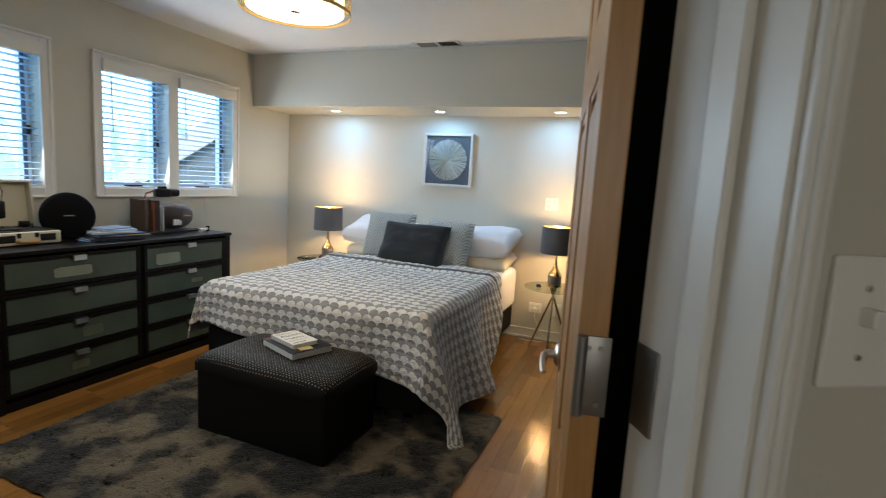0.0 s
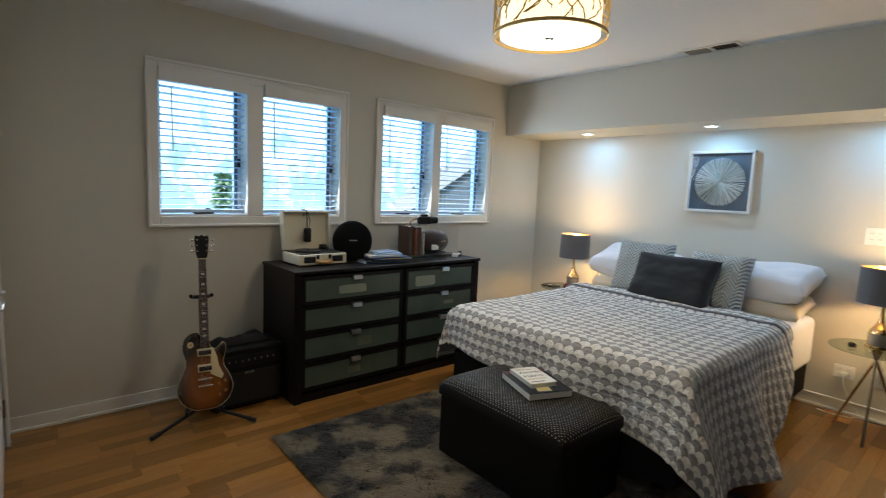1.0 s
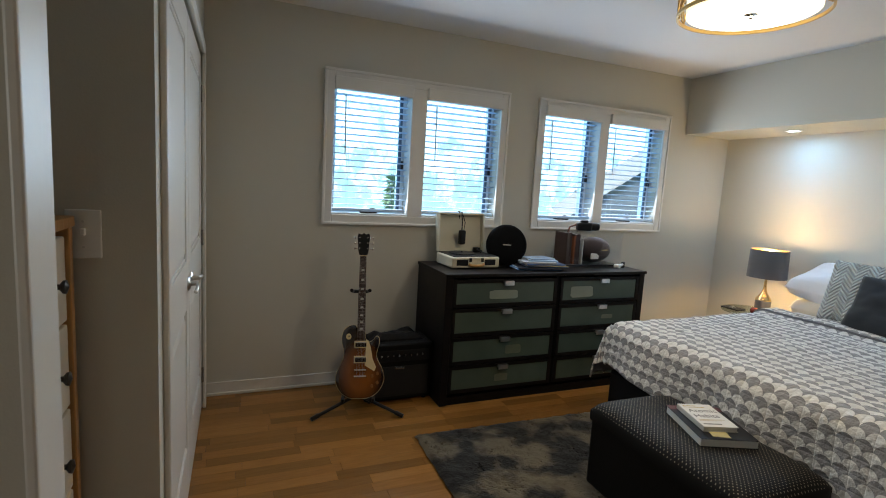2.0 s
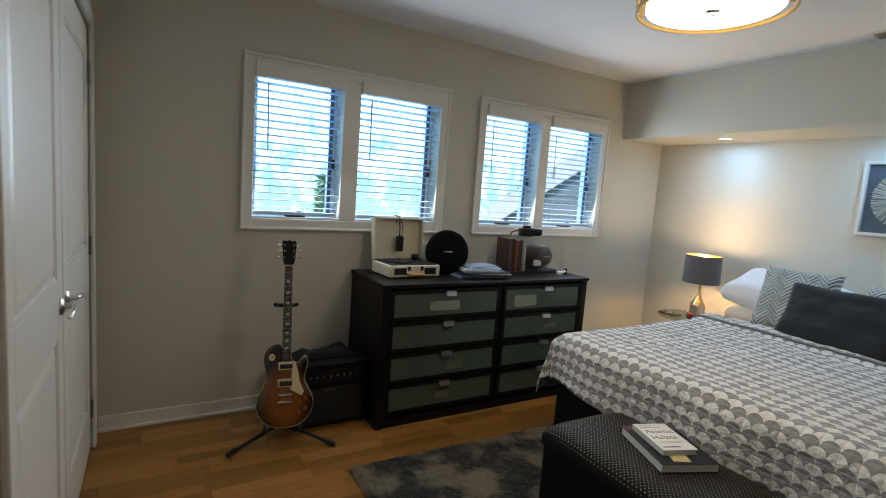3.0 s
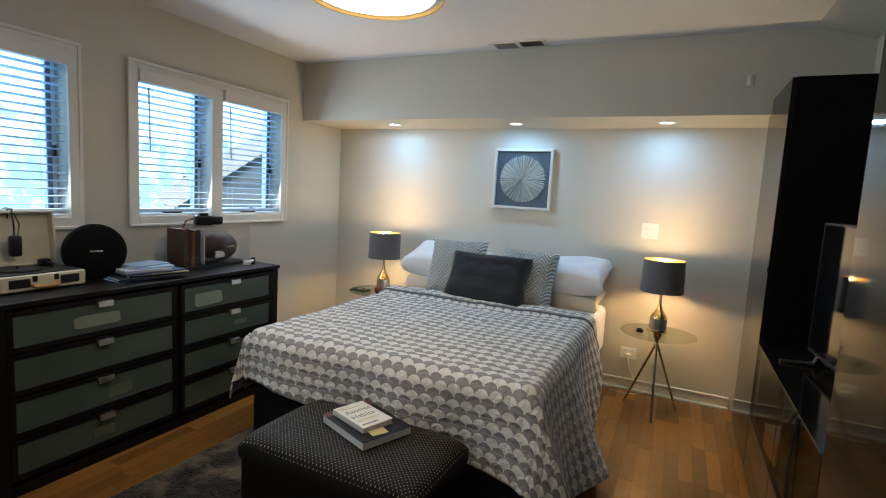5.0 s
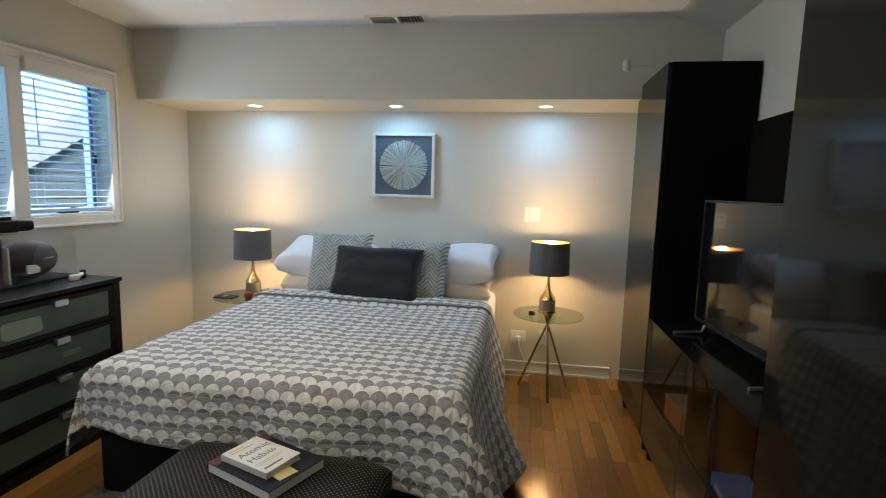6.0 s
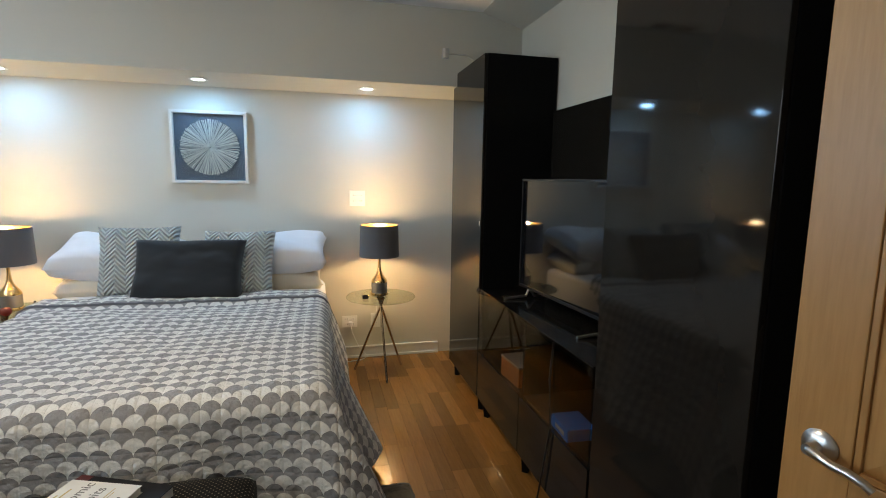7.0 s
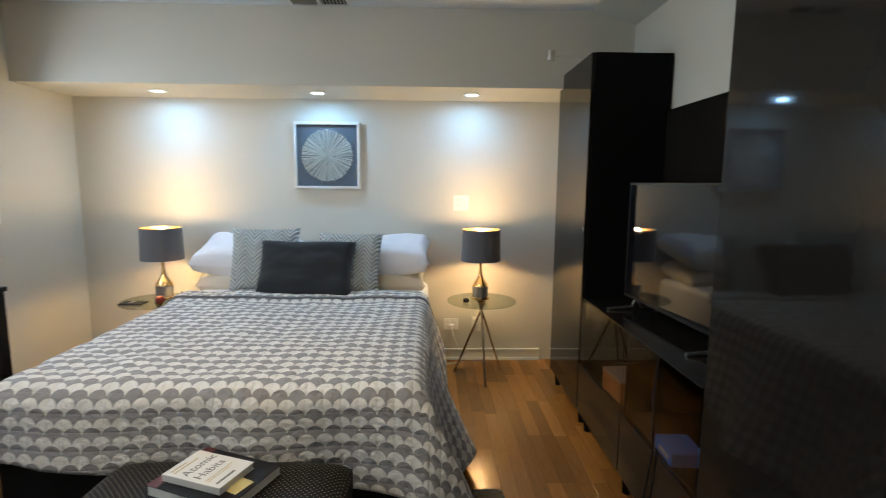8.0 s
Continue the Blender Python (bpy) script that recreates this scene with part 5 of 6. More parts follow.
def guitar():
    tilt, yaw = math.radians(12.0), math.radians(-11)
    c, s = math.cos(tilt), math.sin(tilt)
    m = Matrix(((0, -s, c, 0.50), (0.88, 0, 0, -3.50), (0, c, s, 0.100), (0, 0, 0, 1)))
    m = Matrix.Translation((0.5, -3.505, 0)) @ Matrix.Rotation(yaw, 4, "Z") @ Matrix.Translation((-0.5, 3.505, 0)) @ m
    g = thing("electric_guitar", "sunburst single-cutaway electric guitar standing on a stand", "guitar", m)
    outline = smooth_outline([(0, 0), (-0.07, 0.006), (-0.13, 0.042), (-0.163, 0.10), (-0.158, 0.155), (-0.133, 0.205), (-0.114, 0.25), (-0.114, 0.29), (-0.126, 0.33), (-0.129, 0.37), (-0.115, 0.41), (-0.08, 0.436), (-0.04, 0.440), (-0.026, 0.425), (0.026, 0.400),
                              (0.030, 0.365), (0.050, 0.338), (0.080, 0.346), (0.108, 0.372), (0.125, 0.362), (0.128, 0.332), (0.118, 0.298), (0.111, 0.265), (0.116, 0.235), (0.140, 0.195), (0.160, 0.15), (0.163, 0.10), (0.13, 0.042), (0.07, 0.006)])
    outline = list(reversed(outline))
    body = bmesh.new()
    rings = []
    for z, k in ((-0.022, 0.97), (-0.018, 1.0), (0.018, 1.0), (0.024, 0.975), (0.028, 0.90), (0.032, 0.70)):
        rings.append([body.verts.new((x * k, 0.19 + (y - 0.19) * k, z)) for x, y in outline])
    n = len(outline)
    for lo, hi in zip(rings, rings[1:]):
        for i in range(n):
            body.faces.new((lo[i], lo[(i + 1) % n], hi[(i + 1) % n], hi[i]))
    body.faces.new(list(reversed(rings[0])))
    body.faces.new(rings[-1])
    bmesh.ops.recalc_face_normals(body, faces=body.faces)
    part("body", body, sunburst(), g, "sunburst lacquered body", smooth=50)
    cream = mat("cream_plastic", (0.70, 0.58, 0.34), 0.3, scale=30, amount=0.2)
    dark = mat("rosewood", (0.045, 0.022, 0.014), 0.5, scale=30, stretch=(5, 0.5, 1), amount=0.7)
    bind = bmesh.new()
    pts = [(x * 1.0, y, 0.019) for x, y in outline]
    tube(pts + [pts[0]], 0.0018, 6, bm=bind)
    part("binding", bind, cream, g)
    neck = slab([(-0.027, 0.36), (0.027, 0.36), (0.0215, 0.862), (-0.0215, 0.862)], 0.022, m=pose(0, 0, 0.018))
    part("neck", neck, dark, g, "dark rosewood neck")
    pearl = mat("pearl_inlay", (0.62, 0.62, 0.58), 0.25, scale=80, amount=0.5)
    for y in (0.42, 0.458, 0.500, 0.548, 0.600, 0.660, 0.715, 0.775):
        hw = 0.011
        slab([(-hw, y - 0.006), (hw, y - 0.006), (hw * 0.8, y + 0.006), (-hw * 0.8, y + 0.006)], 0.0008, bm=(inlay := bmesh.new()), m=pose(0, 0, 0.0402))
        part("fret_inlay", inlay, pearl, g)
    for k in range(20):
        y = 0.862 - 0.680 * (1 - 2 ** (-k / 12))
        if y > 0.365 and k:
            rod((-0.024, y, 0.0405), (0.024, y, 0.0405), 0.0009, sides=5, bm=(fret := bmesh.new()))
            part("fret", fret, CHROME, g)
    part("nut", box((-0.0215, 0.860, 0.038), (0.0215, 0.866, 0.044)), cream, g)
    head = slab(smooth_outline([(-0.022, 0.812), (0.022, 0.812), (0.036, 0.845), (0.038, 0.88), (0.043, 0.925), (0.036, 0.947), (0.016, 0.942), (0, 0.950), (-0.016, 0.942), (-0.036, 0.947), (-0.043, 0.925), (-0.038, 0.88), (-0.036, 0.845)], 4), 0.014, m=pose(0, 0.052, 0.024))
    part("headstock", head, PLASTICBLACK, g, "black headstock")
    for sx in (-1, 1):
        for y in (0.907, 0.940, 0.973):
            t = rod((sx * 0.028, y, 0.036), (sx * 0.028, y, 0.052), 0.004, sides=10)
            rod((sx * 0.040, y, 0.028), (sx * 0.056, y, 0.028), 0.003, sides=8, bm=t)
            box((sx * 0.062 - 0.007, y - 0.008, 0.020), (sx * 0.062 + 0.007, y + 0.008, 0.036), 0.004, bm=t)
            part("tuning_peg", t, CHROME, g, smooth=40)
    part("pickguard", slab(list(reversed([(0.036, 0.352), (0.030, 0.20), (0.095, 0.165), (0.108, 0.188), (0.082, 0.24), (0.070, 0.30), (0.052, 0.348)]))[::-1], 0.003, m=pose(0, 0, 0.036)), cream, g, "cream pickguard")
    for y in (0.325, 0.235):
        p = part("pickup", box((-0.045, y - 0.022, 0.030), (0.045, y + 0.022, 0.040), 0.004), cream, g, "cream-framed pickup")
        part("pickup_cover", box((-0.037, y - 0.014, 0.040), (0.037, y + 0.014, 0.044), 0.003), PLASTICBLACK, p)
        part("pickup_rail", box((-0.037, y + 0.009, 0.044), (0.037, y + 0.014, 0.0455), 0.0005), CHROME, p)
    part("bridge", box((-0.042, 0.168, 0.032), (0.042, 0.180, 0.046), 0.003), CHROME, g)
    part("tailpiece", box((-0.044, 0.128, 0.032), (0.044, 0.142, 0.044), 0.005), CHROME, g)
    for x, y in ((0.082, 0.135), (0.118, 0.150), (0.082, 0.075), (0.118, 0.095)):
        part("control_knob", lathe([(0, 0), (0.012, 0), (0.010, 0.014), (0, 0.015)], 16, m=pose(x, y, 0.026)), mat("amber_knob", (0.25, 0.10, 0.03), 0.2) if (x, y) == (0.082, 0.135) else bpy.data.materials["amber_knob"], g, smooth=40)
    part("selector_ring", lathe([(0, 0), (0.018, 0), (0.018, 0.002), (0, 0.002)], 24, m=pose(-0.083, 0.372, 0.0300)), cream, g)
    part("selector_switch", rod((-0.083, 0.372, 0.031), (-0.081, 0.376, 0.048), 0.0035), PLASTICBLACK, g)
    for k in range(6):
        t = -1 + 2 * k / 5
        tube([(t * 0.026, 0.136, 0.046), (t * 0.025, 0.174, 0.048), (t * 0.017, 0.863, 0.0445)], 0.0005, 4, bm=(wire := bmesh.new()))
        part("guitar_string", wire, STEEL, g)
    # stand
    st = thing("guitar_stand", "black tubular guitar stand on the floor", "stand", Matrix.Translation((0.46, -3.50, 0)) @ Matrix.Rotation(yaw, 4, "Z"))
    for a, b in (((0.0, 0, 0.105), (0.12, -0.27, 0.012)), ((0.0, 0, 0.105), (0.12, 0.27, 0.012)), ((-0.02, 0, 0.13), (-0.22, 0, 0.012))):
        leg = part("leg", rod(a, b, 0.010, sides=12), PLASTICBLACK, st, smooth=40)
        d = (Vector(b) - Vector(a)).normalized()
        part("rubber_foot", rod(Vector(b) - d * 0.05, Vector(b), 0.014, 0.0125, sides=12), PLASTICBLACK, leg)
    part("upright", tube([(-0.02, 0, 0.09), (-0.06, 0, 0.27), (-0.165, 0, 0.72)], 0.011, 10), PLASTICBLACK, st, smooth=40)
    for y in (-0.09, 0.09):
        part("cradle_arm", tube([(-0.01, y * 0.2, 0.10), (0.0, y, 0.096), (0.06, y, 0.089), (0.075, y, 0.115)], 0.011, 10), PLASTICBLACK, st, smooth=40)
    part("yoke", tube([(-0.165, 0, 0.715), (-0.165, -0.045, 0.715), (-0.10, -0.055, 0.735), (-0.085, -0.055, 0.738)], 0.011, 10), PLASTICBLACK, st, smooth=40)
    part("yoke", tube([(-0.165, 0, 0.715), (-0.165, 0.045, 0.715), (-0.10, 0.055, 0.735), (-0.085, 0.055, 0.738)], 0.011, 10), PLASTICBLACK, st, smooth=40)


guitar()


def amplifier():
    a = thing("guitar_amplifier", "black guitar amplifier with a cable draped on top", "amplifier", pose(0.0, 0, 0))
    y0, y1, x0, x1, T = -3.44, -2.99, 0.15, 0.40, 0.385
    tolex = mat("black_tolex", (0.006, 0.006, 0.006), 0.6, spec=0.15, scale=220, amount=0.5, bump=0.25)
    part("cabinet", box((x0, y0, 0.015), (x1, y1, T), 0.012, 3), tolex, a)
    part("grille", box((x1 - 0.002, y0 + 0.03, 0.04), (x1 + 0.004, y1 - 0.03, 0.24), 0.003), mat("grille_cloth", (0.009, 0.009, 0.009), 0.85, scale=500, amount=0.7, bump=0.4), a)
    cp = part("control_panel", box((x1 - 0.001, y0 + 0.03, 0.27), (x1 + 0.003, y1 - 0.03, 0.345), 0.002), PLASTICBLACK, a)
    for k in range(9):
        y = y0 + 0.06 + k * 0.039
        kn = part("knob", rod((x1 + 0.002, y, 0.31), (x1 + 0.014, y, 0.31), 0.008, 0.006, sides=12), PLASTICBLACK, cp)
        part("pointer", box((x1 + 0.0135, y - 0.001, 0.308), (x1 + 0.0150, y + 0.001, 0.318)), PLASTICWHITE, kn)
    part("badge", box((x1 + 0.004, (y0 + y1) / 2 - 0.03, 0.222), (x1 + 0.007, (y0 + y1) / 2 + 0.03, 0.237), 0.002), CHROME, a)
    part("strap_handle", tube([(0.24, y0 + 0.10, T), (0.24, y0 + 0.13, T + 0.025), (0.24, y1 - 0.13, T + 0.028), (0.24, y1 - 0.10, T)], 0.008, 8), PLASTICBLACK, a)
    for x in (x0 + 0.03, x1 - 0.03):
        for y in (y0 + 0.04, y1 - 0.04):
            part("foot", rod((x, y, 0), (x, y, 0.017), 0.015, sides=10), PLASTICBLACK, a)


amplifier()


def rumpled_cover():
    """Limp black cloth thrown over the amplifier's back edge and top."""
    bm = bmesh.new()
    g = []
    for j in range(31):
        row = []
        for i in range(21):
            a, b = i / 20, j / 30
            x, y = 0.16 + 0.17 * a, -3.40 + 0.36 * b
            edge = min(a, 1 - a, b, 1 - b)
            z = 0.387 + min(1, edge / 0.15) * (0.022 + 0.020 * b + 0.022 * noise.noise(Vector((x * 14, y * 9, 1))) + 0.010 * noise.noise(Vector((x * 30, y * 30, 4))))
            row.append(bm.verts.new((x + 0.012 * noise.noise(Vector((y * 12, 2, 5))), y + 0.012 * noise.noise(Vector((x * 14, 8, 5))), max(z, 0.3865))))
        g.append(row)
    for j in range(30):
        for i in range(20):
            bm.faces.new((g[j][i], g[j][i + 1], g[j + 1][i + 1], g[j + 1][i]))
    ob = part("cloth_cover", bm, BEDBASE, smooth=180)
    ob.modifiers.new("thick", "SOLIDIFY").thickness = 0.003
    tagged(ob, "rumpled black cloth lying on the amplifier", "cover")


rumpled_cover()

# ---------------- on the dresser ----------------
DT = 0.8652
CREAM = mat("cream_leatherette", (0.62, 0.58, 0.44), 0.55, scale=150, amount=0.4, bump=0.1)


def record_player():
    r = thing("record_player", "open cream suitcase record player on the dresser", "record player", pose(0.24, -2.705, DT, 0, 0, 2))
    part("base", box((-0.13, -0.18, 0.004), (0.13, 0.18, 0.078), 0.010, 3), CREAM, r)
    part("deck", box((-0.118, -0.168, 0.078), (0.118, 0.168, 0.083), 0.002), PLASTICBLACK, r, "black turntable deck")
    part("platter", lathe([(0, 0.083), (0.088, 0.083), (0.090, 0.087), (0.088, 0.092), (0.005, 0.092), (0.005, 0.100), (0, 0.100)], 40, m=pose(-0.005, -0.045, 0)), PLASTICBLACK, r, smooth=40)
    arm = tube([(-0.07, 0.10, 0.083), (-0.07, 0.10, 0.105), (0.02, 0.095, 0.106), (0.07, 0.06, 0.100)], 0.005, 10)
    box((-0.09, 0.08, 0.083), (-0.05, 0.125, 0.118), 0.006, bm=arm)
    part("tonearm", arm, PLASTICBLACK, r, smooth=40)
    lid = bmesh.new()
    m = pose(-0.128, 0, 0.082, 0, -8, 0)
    t = 0.012
    box((-t, -0.18, 0), (0, 0.18, 0.27), 0.004, bm=lid, m=m)
    for lo, hi in (((0, -0.18, 0), (0.045, -0.168, 0.27)), ((0, 0.168, 0), (0.045, 0.18, 0.27)), ((0, -0.168, 0.258), (0.045, 0.168, 0.27)), ((0, -0.168, 0), (0.02, 0.168, 0.010))):
        box(lo, hi, 0.003, bm=lid, m=m)
    part("lid", lid, CREAM, r, "raised cream lid with shallow sides")
    for y in (-0.105, 0.105):
        part("speaker_grille", box((0.129, y - 0.042, 0.022), (0.133, y + 0.042, 0.062), 0.003), PLASTICBLACK, r)
    for y in (-0.045, 0.045):
        part("clasp", box((0.129, y - 0.010, 0.045), (0.135, y + 0.010, 0.072), 0.002), PLASTICBLACK, r)
    part("carry_handle", tube([(0.132, -0.055, 0.030), (0.146, -0.045, 0.024), (0.150, 0, 0.022), (0.146, 0.045, 0.024), (0.132, 0.055, 0.030)], 0.009, 10), mat("tan_leather_handle", (0.50, 0.27, 0.08), 0.5, scale=60, amount=0.4), r, "tan leather carrying handle", smooth=40)
    for x in (-0.10, 0.10):
        for y in (-0.15, 0.15):
            part("foot", rod((x, y, 0), (x, y, 0.006), 0.010, sides=10), PLASTICBLACK, r)
    return r


record_player()
ad = bmesh.new()
tube([(0.075, -2.712, DT + 0.29), (0.080, -2.712, DT + 0.362), (0.115, -2.712, DT + 0.36), (0.138, -2.714, DT + 0.29), (0.142, -2.716, DT + 0.22)], 0.004, 8, bm=ad)
tube([(0.110, -2.707, DT + 0.362), (0.138, -2.692, DT + 0.29), (0.140, -2.702, DT + 0.22)], 0.003, 8, bm=ad)
box((0.128, -2.740, DT + 0.135), (0.165, -2.690, DT + 0.238), 0.012, bm=ad)
tagged(part("power_adapter", ad, PLASTICBLACK, smooth=40), "black power adapter hanging over the record player lid", "adapter")

sp = thing("round_speaker", "round black fabric speaker standing on the dresser", "speaker", pose(0.24, -2.41, DT, 0, 0, -20))
part("body", lathe([(0, -0.045), (0.07, -0.042), (0.115, -0.025), (0.136, 0.005), (0.142, 0.028), (0.138, 0.040), (0.125, 0.046), (0.06, 0.052), (0, 0.053)], 56, m=Matrix.Translation((0, 0, 0.145)) @ Matrix.Scale(1.03, 4) @ pose(0, 0, 0, 0, 84, 0)), mat("black_speaker_mesh", (0.004, 0.004, 0.0045), 0.75, spec=0.1, scale=600, amount=0.6, bump=0.3), sp, smooth=60)
part("badge", box((0.056, -0.028, 0.150), (0.061, 0.028, 0.157), 0.001), STEEL, sp, "small silver maker's badge")
part("foot", box((-0.04, -0.05, 0), (0.05, 0.05, 0.012), 0.004), PLASTICBLACK, sp)

PAPER = mat("page_paper", (0.72, 0.70, 0.63), 0.9, scale=300, stretch=(1, 1, 20), amount=0.4)


def book(name, label, w, d, t, colour, m, group="", spine=None):
    """Book lying flat: w along x, d along y, spine on the -x side."""
    b = thing(name, label, "book", m, group)
    cov = mat("cover_" + label.split()[0], colour, 0.4, spec=0.22, scale=40, amount=0.25, coarse_amount=0.15)
    c = 0.0018
    cb = bmesh.new()
    box((-w / 2, -d / 2, 0), (w / 2, d / 2, c), 0.0006, bm=cb)
    box((-w / 2, -d / 2, t - c), (w / 2, d / 2, t), 0.0006, bm=cb)
    box((-w / 2 - c, -d / 2, 0), (-w / 2, d / 2, t), 0.0006, bm=cb)
    part("cover", cb, cov, b)
    part("page_block", box((-w / 2, -d / 2 + 0.003, c), (w / 2 - 0.004, d / 2 - 0.003, t - c)), PAPER, b)
    return b


z = DT
rng = random.Random(31)
for label, colour, t, w, d in (("blue magazine lying lowest in the stack", (0.10, 0.26, 0.55), 0.009, 0.23, 0.33), ("black magazine lying in a stack", (0.03, 0.035, 0.05), 0.010, 0.23, 0.32), ("blue magazine lying in a stack", (0.05, 0.16, 0.42), 0.009, 0.22, 0.31), ("yellowed magazine lying in a stack", (0.42, 0.36, 0.20), 0.006, 0.22, 0.30), ("dark blue magazine lying in a stack", (0.04, 0.09, 0.22), 0.009, 0.22, 0.30),
                               ("grey paperback lying in a stack", (0.40, 0.42, 0.46), 0.012, 0.17, 0.24), ("pale blue paperback on top of the stack", (0.35, 0.50, 0.70), 0.011, 0.14, 0.21), ("blue-grey paper booklet on top of the stack", (0.22, 0.30, 0.42), 0.007, 0.14, 0.20)):
    book("magazine", label, w, d, t, colour, pose(0.37 + rng.uniform(-0.02, 0.02), -2.20 + rng.uniform(-0.05, 0.05), z, 0, 0, 180 + rng.uniform(-14, 8)), "stack on the dresser")
    z += t + 0.0004

case = thing("display_case", "clear acrylic display case holding a football", "display case", pose(0.22, -1.675, DT, 0, 0, 0))
part("base", box((-0.11, -0.25, 0), (0.11, 0.25, 0.012), 0.003), PLASTICBLACK, case)
cs = bmesh.new()
for lo, hi in (((-0.108, -0.248, 0.012), (-0.105, 0.248, 0.258)), ((0.105, -0.248, 0.012), (0.108, 0.248, 0.258)), ((-0.105, -0.248, 0.012), (0.105, -0.245, 0.258)), ((-0.105, 0.245, 0.012), (0.105, 0.248, 0.258)), ((-0.108, -0.248, 0.258), (0.108, 0.248, 0.261))):
    box(lo, hi, bm=cs)
co_ = part("cover", cs, CLEAR, case, "clear acrylic cover")
co_.visible_shadow = False
ball = thing("football", "brown leather football with a white label in the case", "football", pose(0.22, -1.62, DT + 0.1135, 0, 4, 6))
prof = [(0.100 * math.cos(a) ** 0.75 if abs(a) < 1.57 else 0.0, 0.152 * math.sin(a)) for a in [(-90 + 180 * k / 20) * math.pi / 180 for k in range(21)]]
prof = [(max(r, 0.0), h) for r, h in prof]
part("leather", lathe(prof, 32, m=pose(0, 0, 0, 90, 0, 0)), mat("brown_pebbled_leather", (0.036, 0.018, 0.014), 0.45, spec=0.3, scale=180, amount=0.5, bump=0.25), ball, smooth=60)
lab = bmesh.new()
box((0.084, -0.095, -0.054), (0.0955, -0.020, -0.010), 0.002, bm=lab)
part("label", lab, PLASTICWHITE, ball, "white printed label")
part("print", box((0.086, -0.005, 0.025), (0.0955, 0.06, 0.032), 0.001, m=pose(0, 0, 0, 0, 8, 0)), mat("gold_print", (0.5, 0.38, 0.15), 0.4), ball)

ca = thing("camera", "black camera lying on top of the acrylic case", "camera", pose(0.22, -1.72, DT + 0.2615, 0, 0, 70))
part("body", box((-0.055, -0.03, 0), (0.055, 0.03, 0.062), 0.012, 3), PLASTICBLACK, ca)
part("lens", lathe([(0, 0), (0.030, 0), (0.030, 0.04), (0.026, 0.06), (0, 0.058)], 24, m=pose(0.055, 0, 0.033, 0, 90, 0)), PLASTICBLACK, ca, smooth=40)
part("viewfinder", box((-0.03, -0.018, 0.060), (0.03, 0.018, 0.080), 0.008), PLASTICBLACK, ca)
part("strap", tube([(-0.05, 0.03, 0.04), (-0.09, 0.06, 0.02), (-0.12, 0.05, -0.06), (-0.11, 0.07, -0.13), (-0.13, 0.09, -0.19)], 0.007, 6), mat("brown_strap", (0.20, 0.07, 0.03), 0.6, scale=60), ca, "brown leather strap", smooth=40)

for k, (label, colour, y, h, t) in enumerate((("red-brown hardback standing in the case", (0.042, 0.020, 0.014), -1.84, 0.235, 0.045), ("orange paperback standing in the case", (0.26, 0.075, 0.022), -1.790, 0.215, 0.02), ("dark brown hardback standing in the case", (0.05, 0.03, 0.025), -1.765, 0.225, 0.045), ("white thin booklet standing in the case", (0.62, 0.60, 0.55), -1.713, 0.18, 0.008))):
    b = book("standing_book", label, 0.15, h, t, colour, pose(0.20, y, DT + h / 2, 0, 0, 0), "standing books")
    b.matrix_world = pose(0.22, y - 0.06 - t / 2, DT + 0.0124 + h / 2, 90, 0, 180)

tn = thing("toy_figure_base", "small white and black gadget in front of the case", "gadget", pose(0.41, -1.53, DT, 0, 0, 15))
part("pod", lathe([(0, 0), (0.022, 0), (0.026, 0.012), (0.022, 0.026), (0, 0.03)], 24), PLASTICWHITE, tn, smooth=50)
part("stem", tube([(0, 0.02, 0.014), (0.005, 0.05, 0.02), (0.0, 0.075, 0.026)], 0.010, 10), PLASTICWHITE, tn, smooth=40)
part("cap", rod((0, 0.075, 0.0), (0, 0.075, 0.042), 0.014, sides=16), PLASTICBLACK, tn, smooth=40)
jr = thing("glass_jar", "small clear glass beside the acrylic case", "glass", pose(0.16, -1.98, DT))
part("wall", lathe([(0.026, 0), (0.030, 0.09), (0.028, 0.09), (0.0245, 0.004), (0.0, 0.004), (0.0, 0.0)], 28), CLEAR, jr, smooth=40)

# ---------------- on the ottoman ----------------
OT = (1.938, -2.40, 0.4455)


def lettering(parent, text, size, m, material):
    cu = bpy.data.curves.new("letters", "FONT")
    cu.body = text
    cu.size = size
    cu.extrude = 0.0003
    cu.align_x = "LEFT"
    tmp = bpy.data.objects.new("letters", cu)
    me = bpy.data.meshes.new_from_object(tmp)
    bpy.data.objects.remove(tmp)
    me.materials.clear()
    me.materials.append(material)
    ob = new("lettering", me)
    ob.parent = parent
    ob.matrix_local = m
    return ob


bigbook = book("large_book", "black glossy large-format book with a dark red spine on the ottoman", 0.30, 0.235, 0.034, (0.008, 0.008, 0.010), pose(1.945, -2.345, OT[2], 0, 0, -22))
part("cover_picture", box((-0.10, -0.08, 0.0341), (0.145, 0.05, 0.0345)), mat("dim_cover_photo", (0.030, 0.026, 0.026), 0.35, spec=0.15, tint=(0.006, 0.006, 0.008), scale=14, amount=1.0), bigbook)
rs = box((-0.1526, -0.1174, 0.0002), (-0.1519, 0.1174, 0.0342))
box((-0.1526, -0.1174, 0.0341), (-0.112, 0.1174, 0.0346), bm=rs)
part("spine_cloth", rs, mat("dark_red_spine", (0.10, 0.02, 0.02), 0.45, scale=40), bigbook, "dark red spine strip")
white = book("paperback_book", "white hardback book with grey and gold lettering on the cover", 0.145, 0.215, 0.022, (0.70, 0.68, 0.62), pose(1.925, -2.345, OT[2] + 0.0350, 0, 0, 70))
INK = mat("grey_ink", (0.16, 0.15, 0.13), 0.6, scale=60)
